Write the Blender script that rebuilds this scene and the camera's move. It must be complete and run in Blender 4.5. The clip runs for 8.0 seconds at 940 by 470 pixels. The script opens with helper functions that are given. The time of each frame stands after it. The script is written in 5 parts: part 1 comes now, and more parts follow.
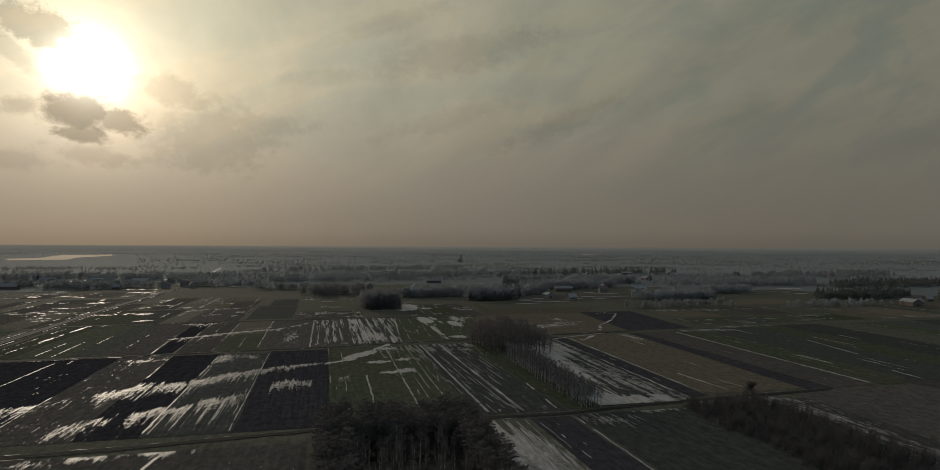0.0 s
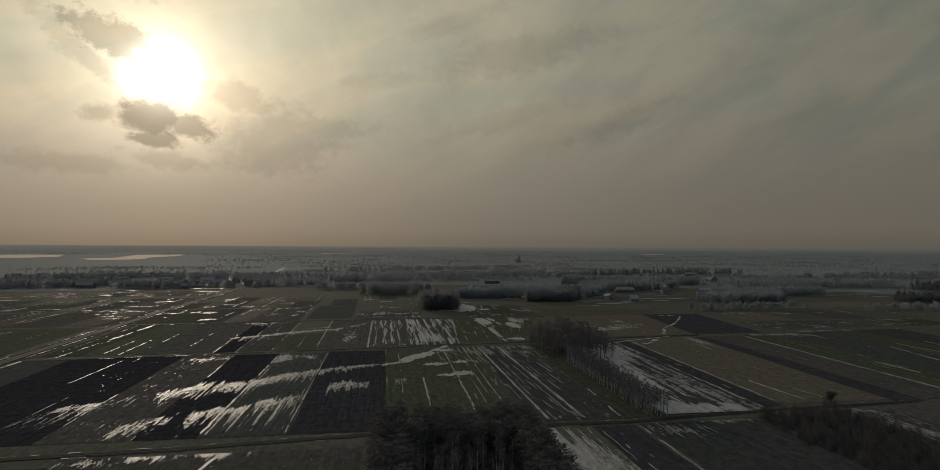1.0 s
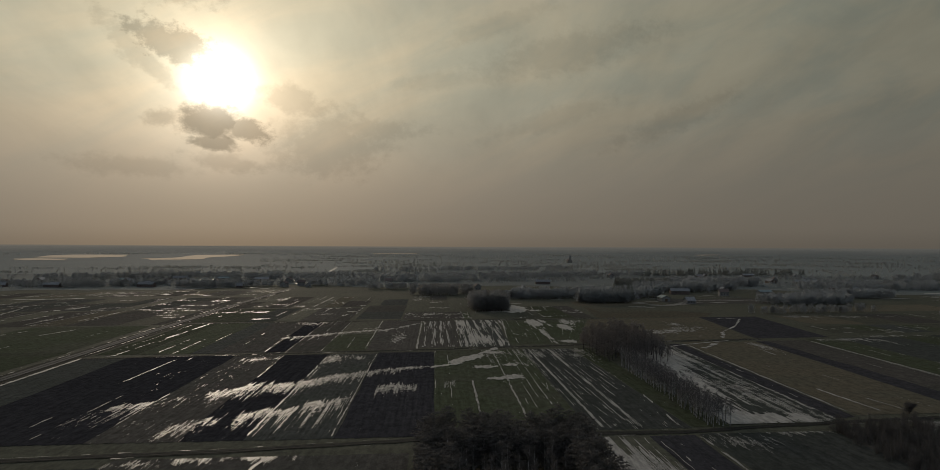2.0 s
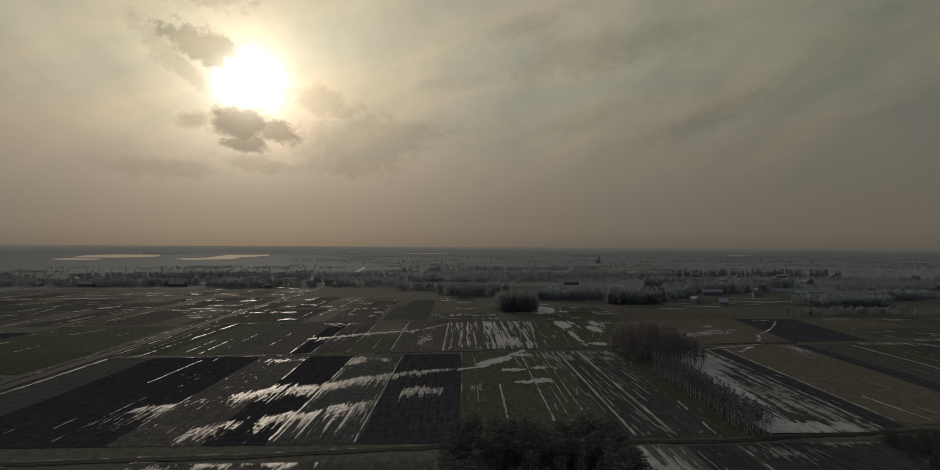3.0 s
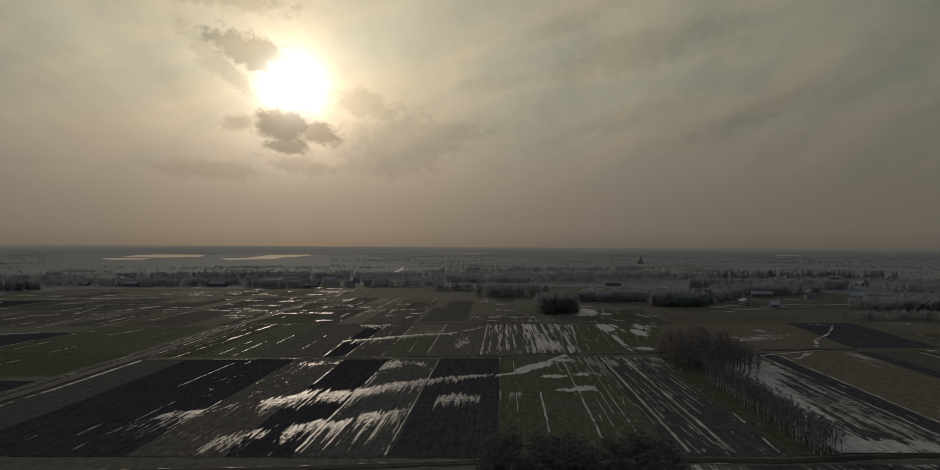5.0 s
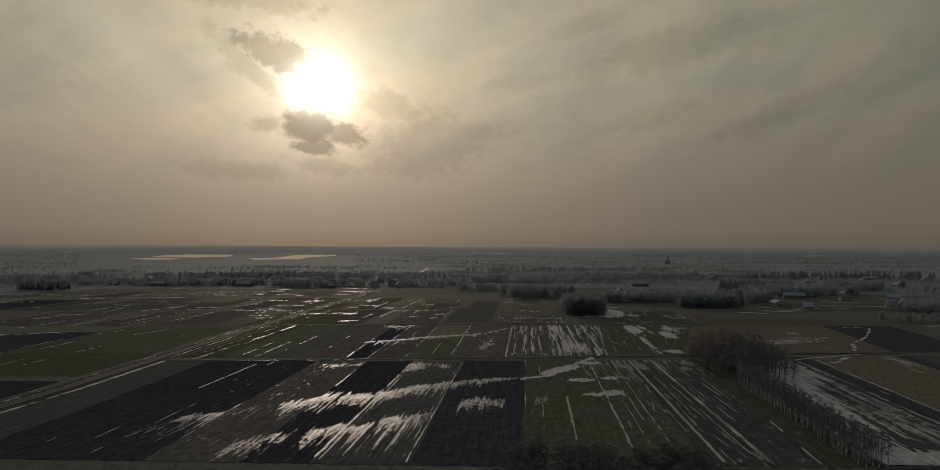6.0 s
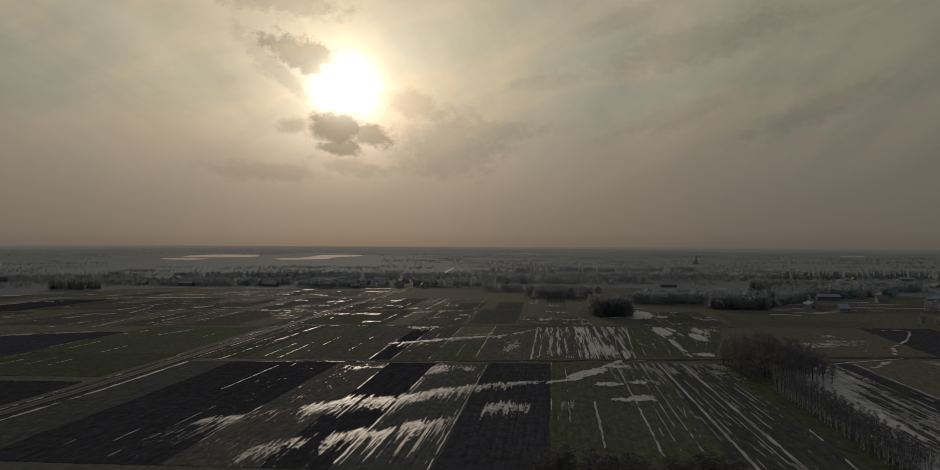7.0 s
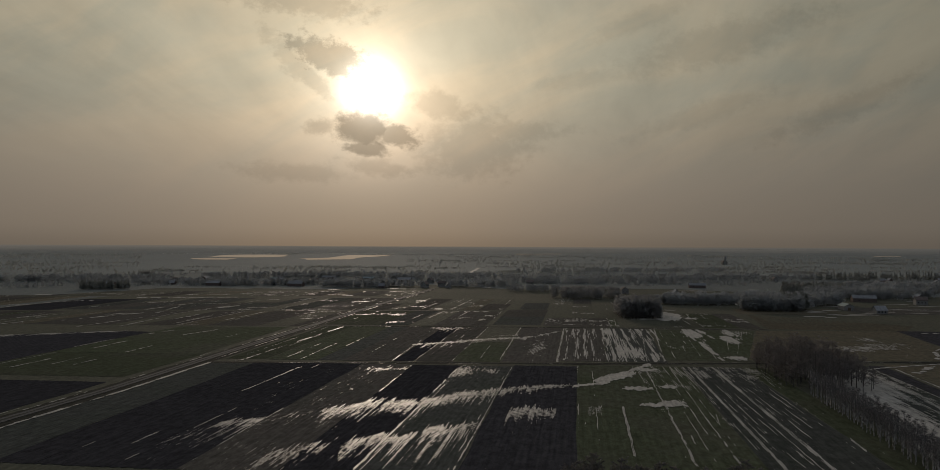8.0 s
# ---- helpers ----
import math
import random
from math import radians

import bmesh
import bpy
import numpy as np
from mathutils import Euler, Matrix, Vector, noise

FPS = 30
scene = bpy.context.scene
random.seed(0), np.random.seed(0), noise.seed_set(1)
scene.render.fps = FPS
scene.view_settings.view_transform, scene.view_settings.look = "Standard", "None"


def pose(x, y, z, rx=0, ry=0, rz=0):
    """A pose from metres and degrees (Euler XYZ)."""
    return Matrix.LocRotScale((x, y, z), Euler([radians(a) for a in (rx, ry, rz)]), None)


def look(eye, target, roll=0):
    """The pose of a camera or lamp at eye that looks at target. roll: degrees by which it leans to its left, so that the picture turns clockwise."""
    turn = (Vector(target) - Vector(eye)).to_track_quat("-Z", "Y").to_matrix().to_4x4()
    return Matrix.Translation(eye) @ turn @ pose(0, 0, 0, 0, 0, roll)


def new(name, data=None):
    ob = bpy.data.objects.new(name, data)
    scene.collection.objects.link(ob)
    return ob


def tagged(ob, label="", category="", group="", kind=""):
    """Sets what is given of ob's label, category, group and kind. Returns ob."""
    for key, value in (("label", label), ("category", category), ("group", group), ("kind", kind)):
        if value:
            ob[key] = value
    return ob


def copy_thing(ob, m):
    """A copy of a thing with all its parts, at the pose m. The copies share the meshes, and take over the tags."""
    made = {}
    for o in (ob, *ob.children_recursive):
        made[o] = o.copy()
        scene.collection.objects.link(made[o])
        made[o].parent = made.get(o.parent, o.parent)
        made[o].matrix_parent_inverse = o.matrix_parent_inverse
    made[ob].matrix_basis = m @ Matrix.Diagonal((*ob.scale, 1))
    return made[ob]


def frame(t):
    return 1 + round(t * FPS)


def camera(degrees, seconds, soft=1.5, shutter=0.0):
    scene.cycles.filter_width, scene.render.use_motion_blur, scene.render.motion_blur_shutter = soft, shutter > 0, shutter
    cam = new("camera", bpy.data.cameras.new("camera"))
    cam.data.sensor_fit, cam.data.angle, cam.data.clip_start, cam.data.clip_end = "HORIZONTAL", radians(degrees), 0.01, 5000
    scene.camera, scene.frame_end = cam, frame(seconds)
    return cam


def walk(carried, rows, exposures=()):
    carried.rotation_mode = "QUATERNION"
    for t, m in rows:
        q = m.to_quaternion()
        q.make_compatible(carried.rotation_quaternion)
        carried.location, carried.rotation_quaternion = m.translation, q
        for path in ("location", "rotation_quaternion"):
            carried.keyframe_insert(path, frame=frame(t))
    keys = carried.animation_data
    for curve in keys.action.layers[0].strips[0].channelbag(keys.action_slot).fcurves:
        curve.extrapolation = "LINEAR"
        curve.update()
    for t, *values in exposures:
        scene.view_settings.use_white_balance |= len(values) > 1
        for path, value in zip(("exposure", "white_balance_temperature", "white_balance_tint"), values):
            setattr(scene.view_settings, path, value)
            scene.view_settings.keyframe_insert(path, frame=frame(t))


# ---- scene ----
cam = camera(68.93, 8.0, 0.7)
PATH = [
    (0, (-3.274, -10.243, 60.062), (17.691, 87.519, 61.844), 0.251),
    (0.5, (-2.477, -6.348, 60.056), (14.087, 92.254, 61.840), 0.251),
    (1, (-1.793, -2.464, 60.049), (10.804, 96.723, 61.835), 0.251),
    (1.5, (-1.215, 1.407, 60.043), (7.374, 101.022, 61.830), 0.251),
    (3, (-0.043, 12.906, 60.021), (1.193, 112.882, 61.811), 0.251),
    (3.5, (0.185, 16.689, 60.013), (0.298, 116.673, 61.804), 0.251),
    (4, (0.344, 20.440, 60.005), (-1.030, 120.415, 61.796), 0.251),
    (4.5, (0.440, 24.157, 59.997), (-2.483, 124.098, 61.787), 0.251),
    (6, (0.431, 35.062, 59.970), (-7.724, 134.713, 61.759), 0.251),
    (6.5, (0.353, 38.604, 59.961), (-9.804, 138.070, 61.748), 0.251),
    (7, (0.250, 42.093, 59.951), (-11.577, 141.375, 61.737), 0.251),
    (7.5, (0.128, 45.525, 59.941), (-13.557, 144.568, 61.725), 0.251),
    (8, (-0.005, 48.898, 59.931), (-15.506, 147.673, 61.713), 0.251),
]
walk(cam, [(t, look(eye, target, roll)) for t, eye, target, roll in PATH], [(0, 0.17, 6450, 9.0), (1.5, 0.08, 6500, 10.0), (4, 0.0, 6530, 11.3), (8, -0.03, 6600, 13.5)])

# ---- light: hazy low sun behind thin cloud ----
SUN_AZ, SUN_EL = radians(-17.15), radians(12.85)
SUN = Vector((math.sin(SUN_AZ) * math.cos(SUN_EL), math.cos(SUN_AZ) * math.cos(SUN_EL), math.sin(SUN_EL)))
RIGHT = SUN.cross(Vector((0, 0, 1))).normalized()
UP = RIGHT.cross(SUN)

lamp = bpy.data.lights.new("sun", "SUN")
lamp.energy, lamp.angle, lamp.color = 1.2, radians(10), (1.0, 0.85, 0.66)
sun = new("sun", lamp)
sun.matrix_world = look(SUN * 100, (0, 0, 0))


class Nodes:
    """Short hand for node trees."""

    def __init__(self, tree):
        self.tree = tree

    def add(self, kind):
        return self.tree.nodes.new(kind)

    def blend(self, kind="MIX"):
        n = self.add("ShaderNodeMix")
        n.data_type, n.blend_type = "RGBA", kind
        return n

    def put(self, socket, value):
        if isinstance(value, bpy.types.NodeSocket):
            self.tree.links.new(value, socket)
        else:
            socket.default_value = value

    def math(self, op, a, b=0.0, c=0.0, clamp=False):
        n = self.add("ShaderNodeMath")
        n.operation, n.use_clamp = op, clamp
        for s, v in zip(n.inputs, (a, b, c)):
            self.put(s, v)
        return n.outputs[0]

    def vec(self, op, a, b=(0, 0, 0)):
        n = self.add("ShaderNodeVectorMath")
        n.operation = op
        self.put(n.inputs[0], a)
        self.put(n.inputs[1], b)
        return n.outputs["Value"] if op in ("DOT_PRODUCT", "LENGTH") else n.outputs[0]

    def scaled(self, v, k):
        return self.vec("MULTIPLY", v, k)

    def noise(self, v, scale, detail=4.0, rough=0.55, distort=0.0):
        n = self.add("ShaderNodeTexNoise")
        self.put(n.inputs["Vector"], v)
        n.inputs["Scale"].default_value, n.inputs["Detail"].default_value = scale, detail
        n.inputs["Roughness"].default_value, n.inputs["Distortion"].default_value = rough, distort
        return n.outputs["Fac"]

    def step(self, x, lo, hi, a=0.0, b=1.0):
        n = self.add("ShaderNodeMapRange")
        n.interpolation_type = "SMOOTHSTEP"
        n.clamp = True
        for s, v in zip(n.inputs, (x, lo, hi, a, b)):
            self.put(s, v)
        return n.outputs[0]

    def mix(self, f, a, b, kind="MIX"):
        n = self.blend(kind)
        self.put(n.inputs[0], f)
        for s, v in ((n.inputs[6], a), (n.inputs[7], b)):
            self.put(s, v if isinstance(v, bpy.types.NodeSocket) else (*v, 1.0))
        return n.outputs[2]

    def join(self, x, y, z):
        n = self.add("ShaderNodeCombineXYZ")
        for s, v in zip(n.inputs, (x, y, z)):
            self.put(s, v)
        return n.outputs[0]

    def split(self, v):
        n = self.add("ShaderNodeSeparateXYZ")
        self.put(n.inputs[0], v)
        return n.outputs


def build_sky():
    world = bpy.data.worlds.new("sky")
    world.use_nodes = True
    scene.world = world
    w = Nodes(world.node_tree)
    world.node_tree.nodes.clear()
    way = w.vec("NORMALIZE", w.add("ShaderNodeTexCoord").outputs["Generated"])
    x, y, z = w.split(way)
    up = w.math("MAXIMUM", z, 0.0)
    facing = w.vec("DOT_PRODUCT", way, tuple(SUN))
    angle = w.math("MULTIPLY", w.math("ARCCOSINE", w.math("MINIMUM", facing, 1.0)), 180 / math.pi)
    # coordinates on the sky, measured from the sun
    safe = w.math("MAXIMUM", facing, 0.3)
    a = w.math("DIVIDE", w.vec("DOT_PRODUCT", way, tuple(RIGHT)), safe)
    b = w.math("DIVIDE", w.vec("DOT_PRODUCT", way, tuple(UP)), safe)
    ab = w.join(a, b, 0.0)
    front = w.step(facing, 0.4, 0.6)
    # wispy cloud sheet
    flat = w.math("ADD", up, 0.22)
    sheet = w.join(w.math("DIVIDE", x, flat), w.math("DIVIDE", y, flat), 0.0)
    wisps = w.noise(w.scaled(sheet, (2.3, 0.8, 1.0)), 1.7, 6, 0.6, 0.22)
    coarse = w.noise(w.scaled(ab, (1.0, 1.35, 1.0)), 17.0, 4, 0.55, 0.2)
    small = w.noise(w.scaled(ab, (1.0, 1.3, 1.0)), 58.0, 8, 0.66, 0.15)
    fine = w.math("ADD", w.math("MULTIPLY", coarse, 0.45), w.math("MULTIPLY", small, 0.55))
    # grey sky, darker and browner towards the horizon
    low = w.step(z, -0.02, 0.34)
    grey = w.mix(w.step(z, 0.3, 0.8), w.mix(low, SKY_LOW, SKY_HIGH), SKY_TOP)
    grey = w.mix(w.step(facing, 0.2, -0.7), grey, SKY_BACK)
    haze = w.step(z, -0.04, 0.28, GLOW_LOW, 1.0)
    hazy = w.step(z, -0.08, 0.29, WIDE_LOW, 1.0)
    tone = w.mix(w.step(z, 0.0, 0.26), TONE_LOW, TONE_HIGH)
    wide = w.math("MULTIPLY", w.math("MULTIPLY", w.math("EXPONENT", w.math("DIVIDE", angle, -WIDE[1])), WIDE[0]), hazy)
    broad = w.math("MULTIPLY", w.math("MULTIPLY", w.math("EXPONENT", w.math("DIVIDE", angle, -WARM[1])), WARM[0]), haze)
    near = w.math("MULTIPLY", w.math("EXPONENT", w.math("MULTIPLY", w.math("POWER", w.math("DIVIDE", angle, NEAR[1]), 2.0), -1.0)), NEAR[0])
    disc = w.math("MULTIPLY", w.math("EXPONENT", w.math("MULTIPLY", w.math("POWER", w.math("DIVIDE", angle, DISC[1]), 2.0), -1.0)), DISC[0])
    glow = w.math("ADD", broad, w.math("MULTIPLY", near, 0.5))
    core = w.math("ADD", w.math("MULTIPLY", near, 0.5), disc)
    n = w.blend("MULTIPLY")
    n.inputs[0].default_value = 1.0
    w.put(n.inputs[6], tone)
    w.put(n.inputs[7], glow)
    pale = w.blend("MULTIPLY")
    pale.inputs[0].default_value = 1.0
    w.put(pale.inputs[6], w.mix(w.step(z, 0.0, 0.24), TONE_WIDE_LOW, TONE_WIDE))
    w.put(pale.inputs[7], wide)
    white = w.blend("MULTIPLY")
    white.inputs[0].default_value = 1.0
    white.inputs[6].default_value = (1.0, 0.97, 0.88, 1.0)
    w.put(white.inputs[7], core)
    light = w.mix(1.0, w.mix(1.0, grey, pale.outputs[2], "ADD"), w.mix(1.0, n.outputs[2], white.outputs[2], "ADD"), "ADD")
    # thin veil of wisps, then the dark cloud shreds round the sun
    veil = w.math("MULTIPLY", w.math("SUBTRACT", wisps, 0.5), w.step(z, 0.06, 0.22, 0.05, 1.0))
    keep = w.math("ADD", w.math("MULTIPLY", veil, 0.5), 1.0)
    keep = w.math("MULTIPLY", keep, w.step(z, -0.004, 0.030, 0.84, 1.0))
    # the cloud sheet thickens away from the sun on one side
    keep = w.math("MULTIPLY", keep, w.math("SUBTRACT", 1.0, w.math("MULTIPLY", w.math("MULTIPLY", w.math("MINIMUM", w.math("MAXIMUM", a, -0.8), 1.0), 0.05), front)))
    cover = 0.0
    for a0, b0, ra, rb, tilt, rough, dark in CLOUDS:
        c, s = math.cos(radians(tilt)), math.sin(radians(tilt))
        da, db = w.math("SUBTRACT", a, a0), w.math("SUBTRACT", b, b0)
        u = w.math("DIVIDE", w.math("ADD", w.math("MULTIPLY", da, c), w.math("MULTIPLY", db, s)), ra)
        v = w.math("DIVIDE", w.math("SUBTRACT", w.math("MULTIPLY", db, c), w.math("MULTIPLY", da, s)), rb)
        r = w.math("SQRT", w.math("ADD", w.math("MULTIPLY", u, u), w.math("MULTIPLY", v, v)))
        edge = w.math("ADD", w.math("SUBTRACT", 1.0, r), w.math("MULTIPLY", w.math("SUBTRACT", fine, 0.5), rough))
        m = w.math("MULTIPLY", w.step(edge, *((-0.10, 0.46) if dark > 0.39 else (-0.16, 0.62))), front)
        cover = w.math("MAXIMUM", cover, w.math("MULTIPLY", m, dark))
    keep = w.math("MULTIPLY", keep, w.math("SUBTRACT", 1.0, cover))
    # broad sheets of cloud, cooler where they are thick
    slant = w.join(w.math("ADD", w.math("MULTIPLY", a, 0.52), w.math("MULTIPLY", b, 0.30)), w.math("SUBTRACT", w.math("MULTIPLY", b, 1.7), w.math("MULTIPLY", a, 0.75)), 0.0)
    bank = w.step(w.noise(slant, 5.2, 6, 0.56, 0.5), 0.36, 0.64)
    thin = w.mix(bank, (0.885, 0.92, 0.915), (1.08, 1.035, 0.965))
    thin = w.mix(w.step(z, 0.05, 0.20, 0.15, 1.0), (1.0, 1.0, 1.0), thin)
    light = w.mix(1.0, light, thin, "MULTIPLY")
    k = w.blend("MULTIPLY")
    k.inputs[0].default_value = 1.0
    w.put(k.inputs[6], light)
    w.put(k.inputs[7], keep)
    # the clear sky above the cloud adds a little blue
    clear = w.add("ShaderNodeTexSky")
    clear.sky_type, clear.sun_disc, clear.sun_elevation, clear.sun_rotation = "NISHITA", False, SUN_EL, SUN_AZ
    total = w.mix(0.001, k.outputs[2], clear.outputs[0], "ADD")
    bg = w.add("ShaderNodeBackground")
    w.put(bg.inputs["Color"], total)
    bg.inputs["Strength"].default_value = 1.0
    out = w.add("ShaderNodeOutputWorld")
    w.put(out.inputs["Surface"], bg.outputs[0])


SKY_LOW, SKY_HIGH, SKY_TOP, SKY_BACK = (0.104, 0.094, 0.079), (0.108, 0.114, 0.094), (0.28, 0.335, 0.43), (0.185, 0.22, 0.27)
WIDE, WARM, GLOW_LOW, WIDE_LOW = (0.375, 28.5), (0.41, 13.0), 0.02, 0.18   # brightness and degrees; share left at the horizon
TONE_LOW, TONE_HIGH, TONE_WIDE = (1.24, 0.86, 0.57), (1.22, 0.88, 0.50), (1.0, 0.96, 0.75)
TONE_WIDE_LOW = (1.18, 0.925, 0.67)
NEAR, DISC = (0.60, 4.6), (2.8, 1.8)
CLOUDS = [                         # right, up, half width, half height, tilt, raggedness, darkness
    (-0.012, -0.056, 0.049, 0.031, -4, 1.9, 0.60),
    (0.034, -0.064, 0.046, 0.019, -12, 2.6, 0.50),
    (-0.010, -0.083, 0.040, 0.014, -4, 2.4, 0.52),
    (0.006, -0.110, 0.060, 0.016, -12, 3.0, 0.20),
    (-0.060, 0.046, 0.062, 0.027, -14, 3.6, 0.40),
    (-0.108, 0.034, 0.056, 0.018, -40, 3.8, 0.17),
    (-0.085, 0.012, 0.052, 0.014, -42, 3.6, 0.19),
    (-0.10, 0.114, 0.12, 0.022, -6, 3.4, 0.24),
    (0.306, 0.025, 0.085, 0.014, 10, 2.6, 0.09),
    (0.50, -0.018, 0.14, 0.020, 20, 2.4, 0.10),
    (0.52, 0.090, 0.19, 0.034, 16, 2.4, 0.15),
    (0.74, 0.000, 0.15, 0.024, 24, 2.4, 0.14),
    (0.40, 0.120, 0.10, 0.016, 24, 2.8, 0.09),
    (0.105, -0.030, 0.050, 0.008, -4, 3.0, 0.16),
    (0.175, -0.083, 0.060, 0.012, -2, 3.0, 0.15),
    (0.150, -0.080, 0.100, 0.050, 4, 3.2, 0.16),
    (0.100, -0.020, 0.055, 0.022, -12, 3.2, 0.20),
    (0.20, -0.052, 0.10, 0.018, 2, 3.2, 0.15),
    (-0.105, -0.120, 0.085, 0.016, -2, 2.9, 0.15),
    (-0.070, -0.053, 0.028, 0.014, 10, 2.6, 0.32),
]
build_sky()


# ---- materials ----
def material(name):
    m = bpy.data.materials.new(name)
    m.use_nodes = True
    n = Nodes(m.node_tree)
    return m, n, m.node_tree.nodes["Principled BSDF"]


def relief(n, bsdf, height, strength, distance):
    b = n.add("ShaderNodeBump")
    b.inputs["Strength"].default_value, b.inputs["Distance"].default_value = strength, distance
    n.put(b.inputs["Height"], height)
    n.put(bsdf.inputs["Normal"], b.outputs[0])


def field_material(name, dark, pale, third, rough=0.95, streak=1.0, patch=0.02, gloss=0.002):
    """Soil or crop: drilled lines along y, blotches and single clods."""
    m, n, bsdf = material(name)
    at = n.add("ShaderNodeTexCoord").outputs["Object"]
    blotch = n.noise(at, patch, 5, 0.6)
    lines = n.noise(n.scaled(at, (1.0, 0.03, 1.0)), 0.9, 4, 0.65)
    clods = n.noise(at, 1.6, 4, 0.7)
    f = n.math("ADD", n.math("MULTIPLY", lines, 0.55 * streak), n.math("MULTIPLY", clods, 0.45))
    col = n.mix(n.step(f, 0.30, 0.62), dark, pale)
    col = n.mix(n.step(blotch, 0.42, 0.68, 0.0, 0.75), col, third)
    mottle = n.noise(n.scaled(at, (1.0, 0.5, 1.0)), 0.40, 6, 0.78)
    shade = n.add("ShaderNodeHueSaturation")
    n.put(shade.inputs["Color"], col)
    n.put(shade.inputs["Value"], n.step(mottle, 0.28, 0.72, 0.66, 1.34))
    col = shade.outputs[0]
    own = n.add("ShaderNodeObjectInfo").outputs["Random"]
    hsv = n.add("ShaderNodeHueSaturation")
    n.put(hsv.inputs["Color"], col)
    n.put(hsv.inputs["Value"], n.math("ADD", n.math("MULTIPLY", own, 0.35), 0.82))
    n.put(bsdf.inputs["Base Color"], hsv.outputs[0])
    bsdf.inputs["Roughness"].default_value = rough
    bsdf.inputs["Specular IOR Level"].default_value = gloss
    relief(n, bsdf, f, 0.6, 0.15)
    return m


PLOUGH = field_material("ploughed_soil", (0.0218, 0.0205, 0.0215), (0.0403, 0.0380, 0.0389), (0.0301, 0.0285, 0.0294), gloss=0.0)
DARK = field_material("dark_fallow", (0.0306, 0.0315, 0.0280), (0.0520, 0.0525, 0.0459), (0.0408, 0.0440, 0.0358))
BROWN = field_material("brown_stubble", (0.0397, 0.0360, 0.0312), (0.0669, 0.0596, 0.0505), (0.0484, 0.0463, 0.0380))
GREEN = field_material("winter_crop", (0.0328, 0.0369, 0.0212), (0.0543, 0.0597, 0.0364), (0.0564, 0.0546, 0.0393))
MEADOW = field_material("tan_meadow", (0.0750, 0.0641, 0.0451), (0.1220, 0.1048, 0.0713), (0.0697, 0.0641, 0.0464), streak=0.5)
TURF = field_material("wet_turf", (0.0530, 0.0522, 0.0379), (0.0874, 0.0837, 0.0600), (0.0688, 0.0644, 0.0472), streak=0.5, patch=0.008, gloss=0.01)


def snow_material():
    m, n, bsdf = material("old_snow")
    at = n.add("ShaderNodeTexCoord").outputs["Object"]
    dirt = n.noise(n.scaled(at, (1.0, 0.25, 1.0)), 0.8, 5, 0.7)
    soft = n.noise(at, 0.05, 3)
    col = n.mix(n.step(dirt, 0.36, 0.66), (0.150, 0.139, 0.122), (0.300, 0.277, 0.242))
    col = n.mix(n.step(soft, 0.40, 0.70, 0.0, 0.45), col, (0.245, 0.228, 0.202))
    n.put(bsdf.inputs["Base Color"], col)
    bsdf.inputs["Roughness"].default_value, bsdf.inputs["Specular IOR Level"].default_value = 0.5, 0.06
    relief(n, bsdf, dirt, 0.4, 0.08)
    return m


SNOW = snow_material()


def plain(name, dark, pale, scale, rough=0.8, stretch=(1, 1, 1), bump=0.4, metal=0.0):
    m, n, bsdf = material(name)
    at = n.add("ShaderNodeTexCoord").outputs["Object"]
    f = n.noise(n.scaled(at, stretch), scale, 5, 0.65)
    big = n.noise(at, scale * 0.13, 3)
    col = n.mix(n.step(f, 0.3, 0.7), dark, pale)
    own = n.add("ShaderNodeObjectInfo").outputs["Random"]
    hsv = n.add("ShaderNodeHueSaturation")
    n.put(hsv.inputs["Color"], col)
    n.put(hsv.inputs["Value"], n.math("ADD", n.math("MULTIPLY", n.math("ADD", own, big), 0.3), 0.7))
    n.put(bsdf.inputs["Base Color"], hsv.outputs[0])
    bsdf.inputs["Roughness"].default_value, bsdf.inputs["Metallic"].default_value = rough, metal
    bsdf.inputs["Specular IOR Level"].default_value = 0.02 if rough > 0.6 else 0.4
    relief(n, bsdf, f, bump, 0.1)
    return m


def twig_material(name, dark, pale, scale, through_light=0.4):
    """Fine twigs or needles: they scatter light to both sides."""
    m = plain(name, dark, pale, scale, 0.95, bump=0.1)
    n = Nodes(m.node_tree)
    bsdf = m.node_tree.nodes["Principled BSDF"]
    bsdf.inputs["Specular IOR Level"].default_value = 0.05
    thin, both = n.add("ShaderNodeBsdfTranslucent"), n.add("ShaderNodeMixShader")
    n.put(thin.inputs["Color"], bsdf.inputs["Base Color"].links[0].from_socket)
    both.inputs[0].default_value = through_light
    n.put(both.inputs[1], bsdf.outputs[0])
    n.put(both.inputs[2], thin.outputs[0])
    n.put(m.node_tree.nodes["Material Output"].inputs["Surface"], both.outputs[0])
    return m


GRAVEL = plain("gravel", (0.048, 0.046, 0.043), (0.080, 0.076, 0.071), 1.2, 0.85)
VERGE = plain("verge_grass", (0.016, 0.016, 0.013), (0.034, 0.033, 0.026), 0.9, 0.95)
MUD = plain("wet_mud", (0.016, 0.015, 0.0145), (0.03, 0.028, 0.026), 0.8, 0.85)
BARK = plain("bark", (0.045, 0.041, 0.038), (0.10, 0.091, 0.084), 3.0, 0.9, (1, 1, 0.2))
TWIG = twig_material("bare_twigs", (0.1094, 0.0996, 0.0949), (0.1803, 0.1639, 0.1559), 1.0, 0.5)
BIRCHBARK = plain("birch_bark", (0.08, 0.075, 0.070), (0.46, 0.44, 0.42), 2.2, 0.7, (1, 1, 0.5))
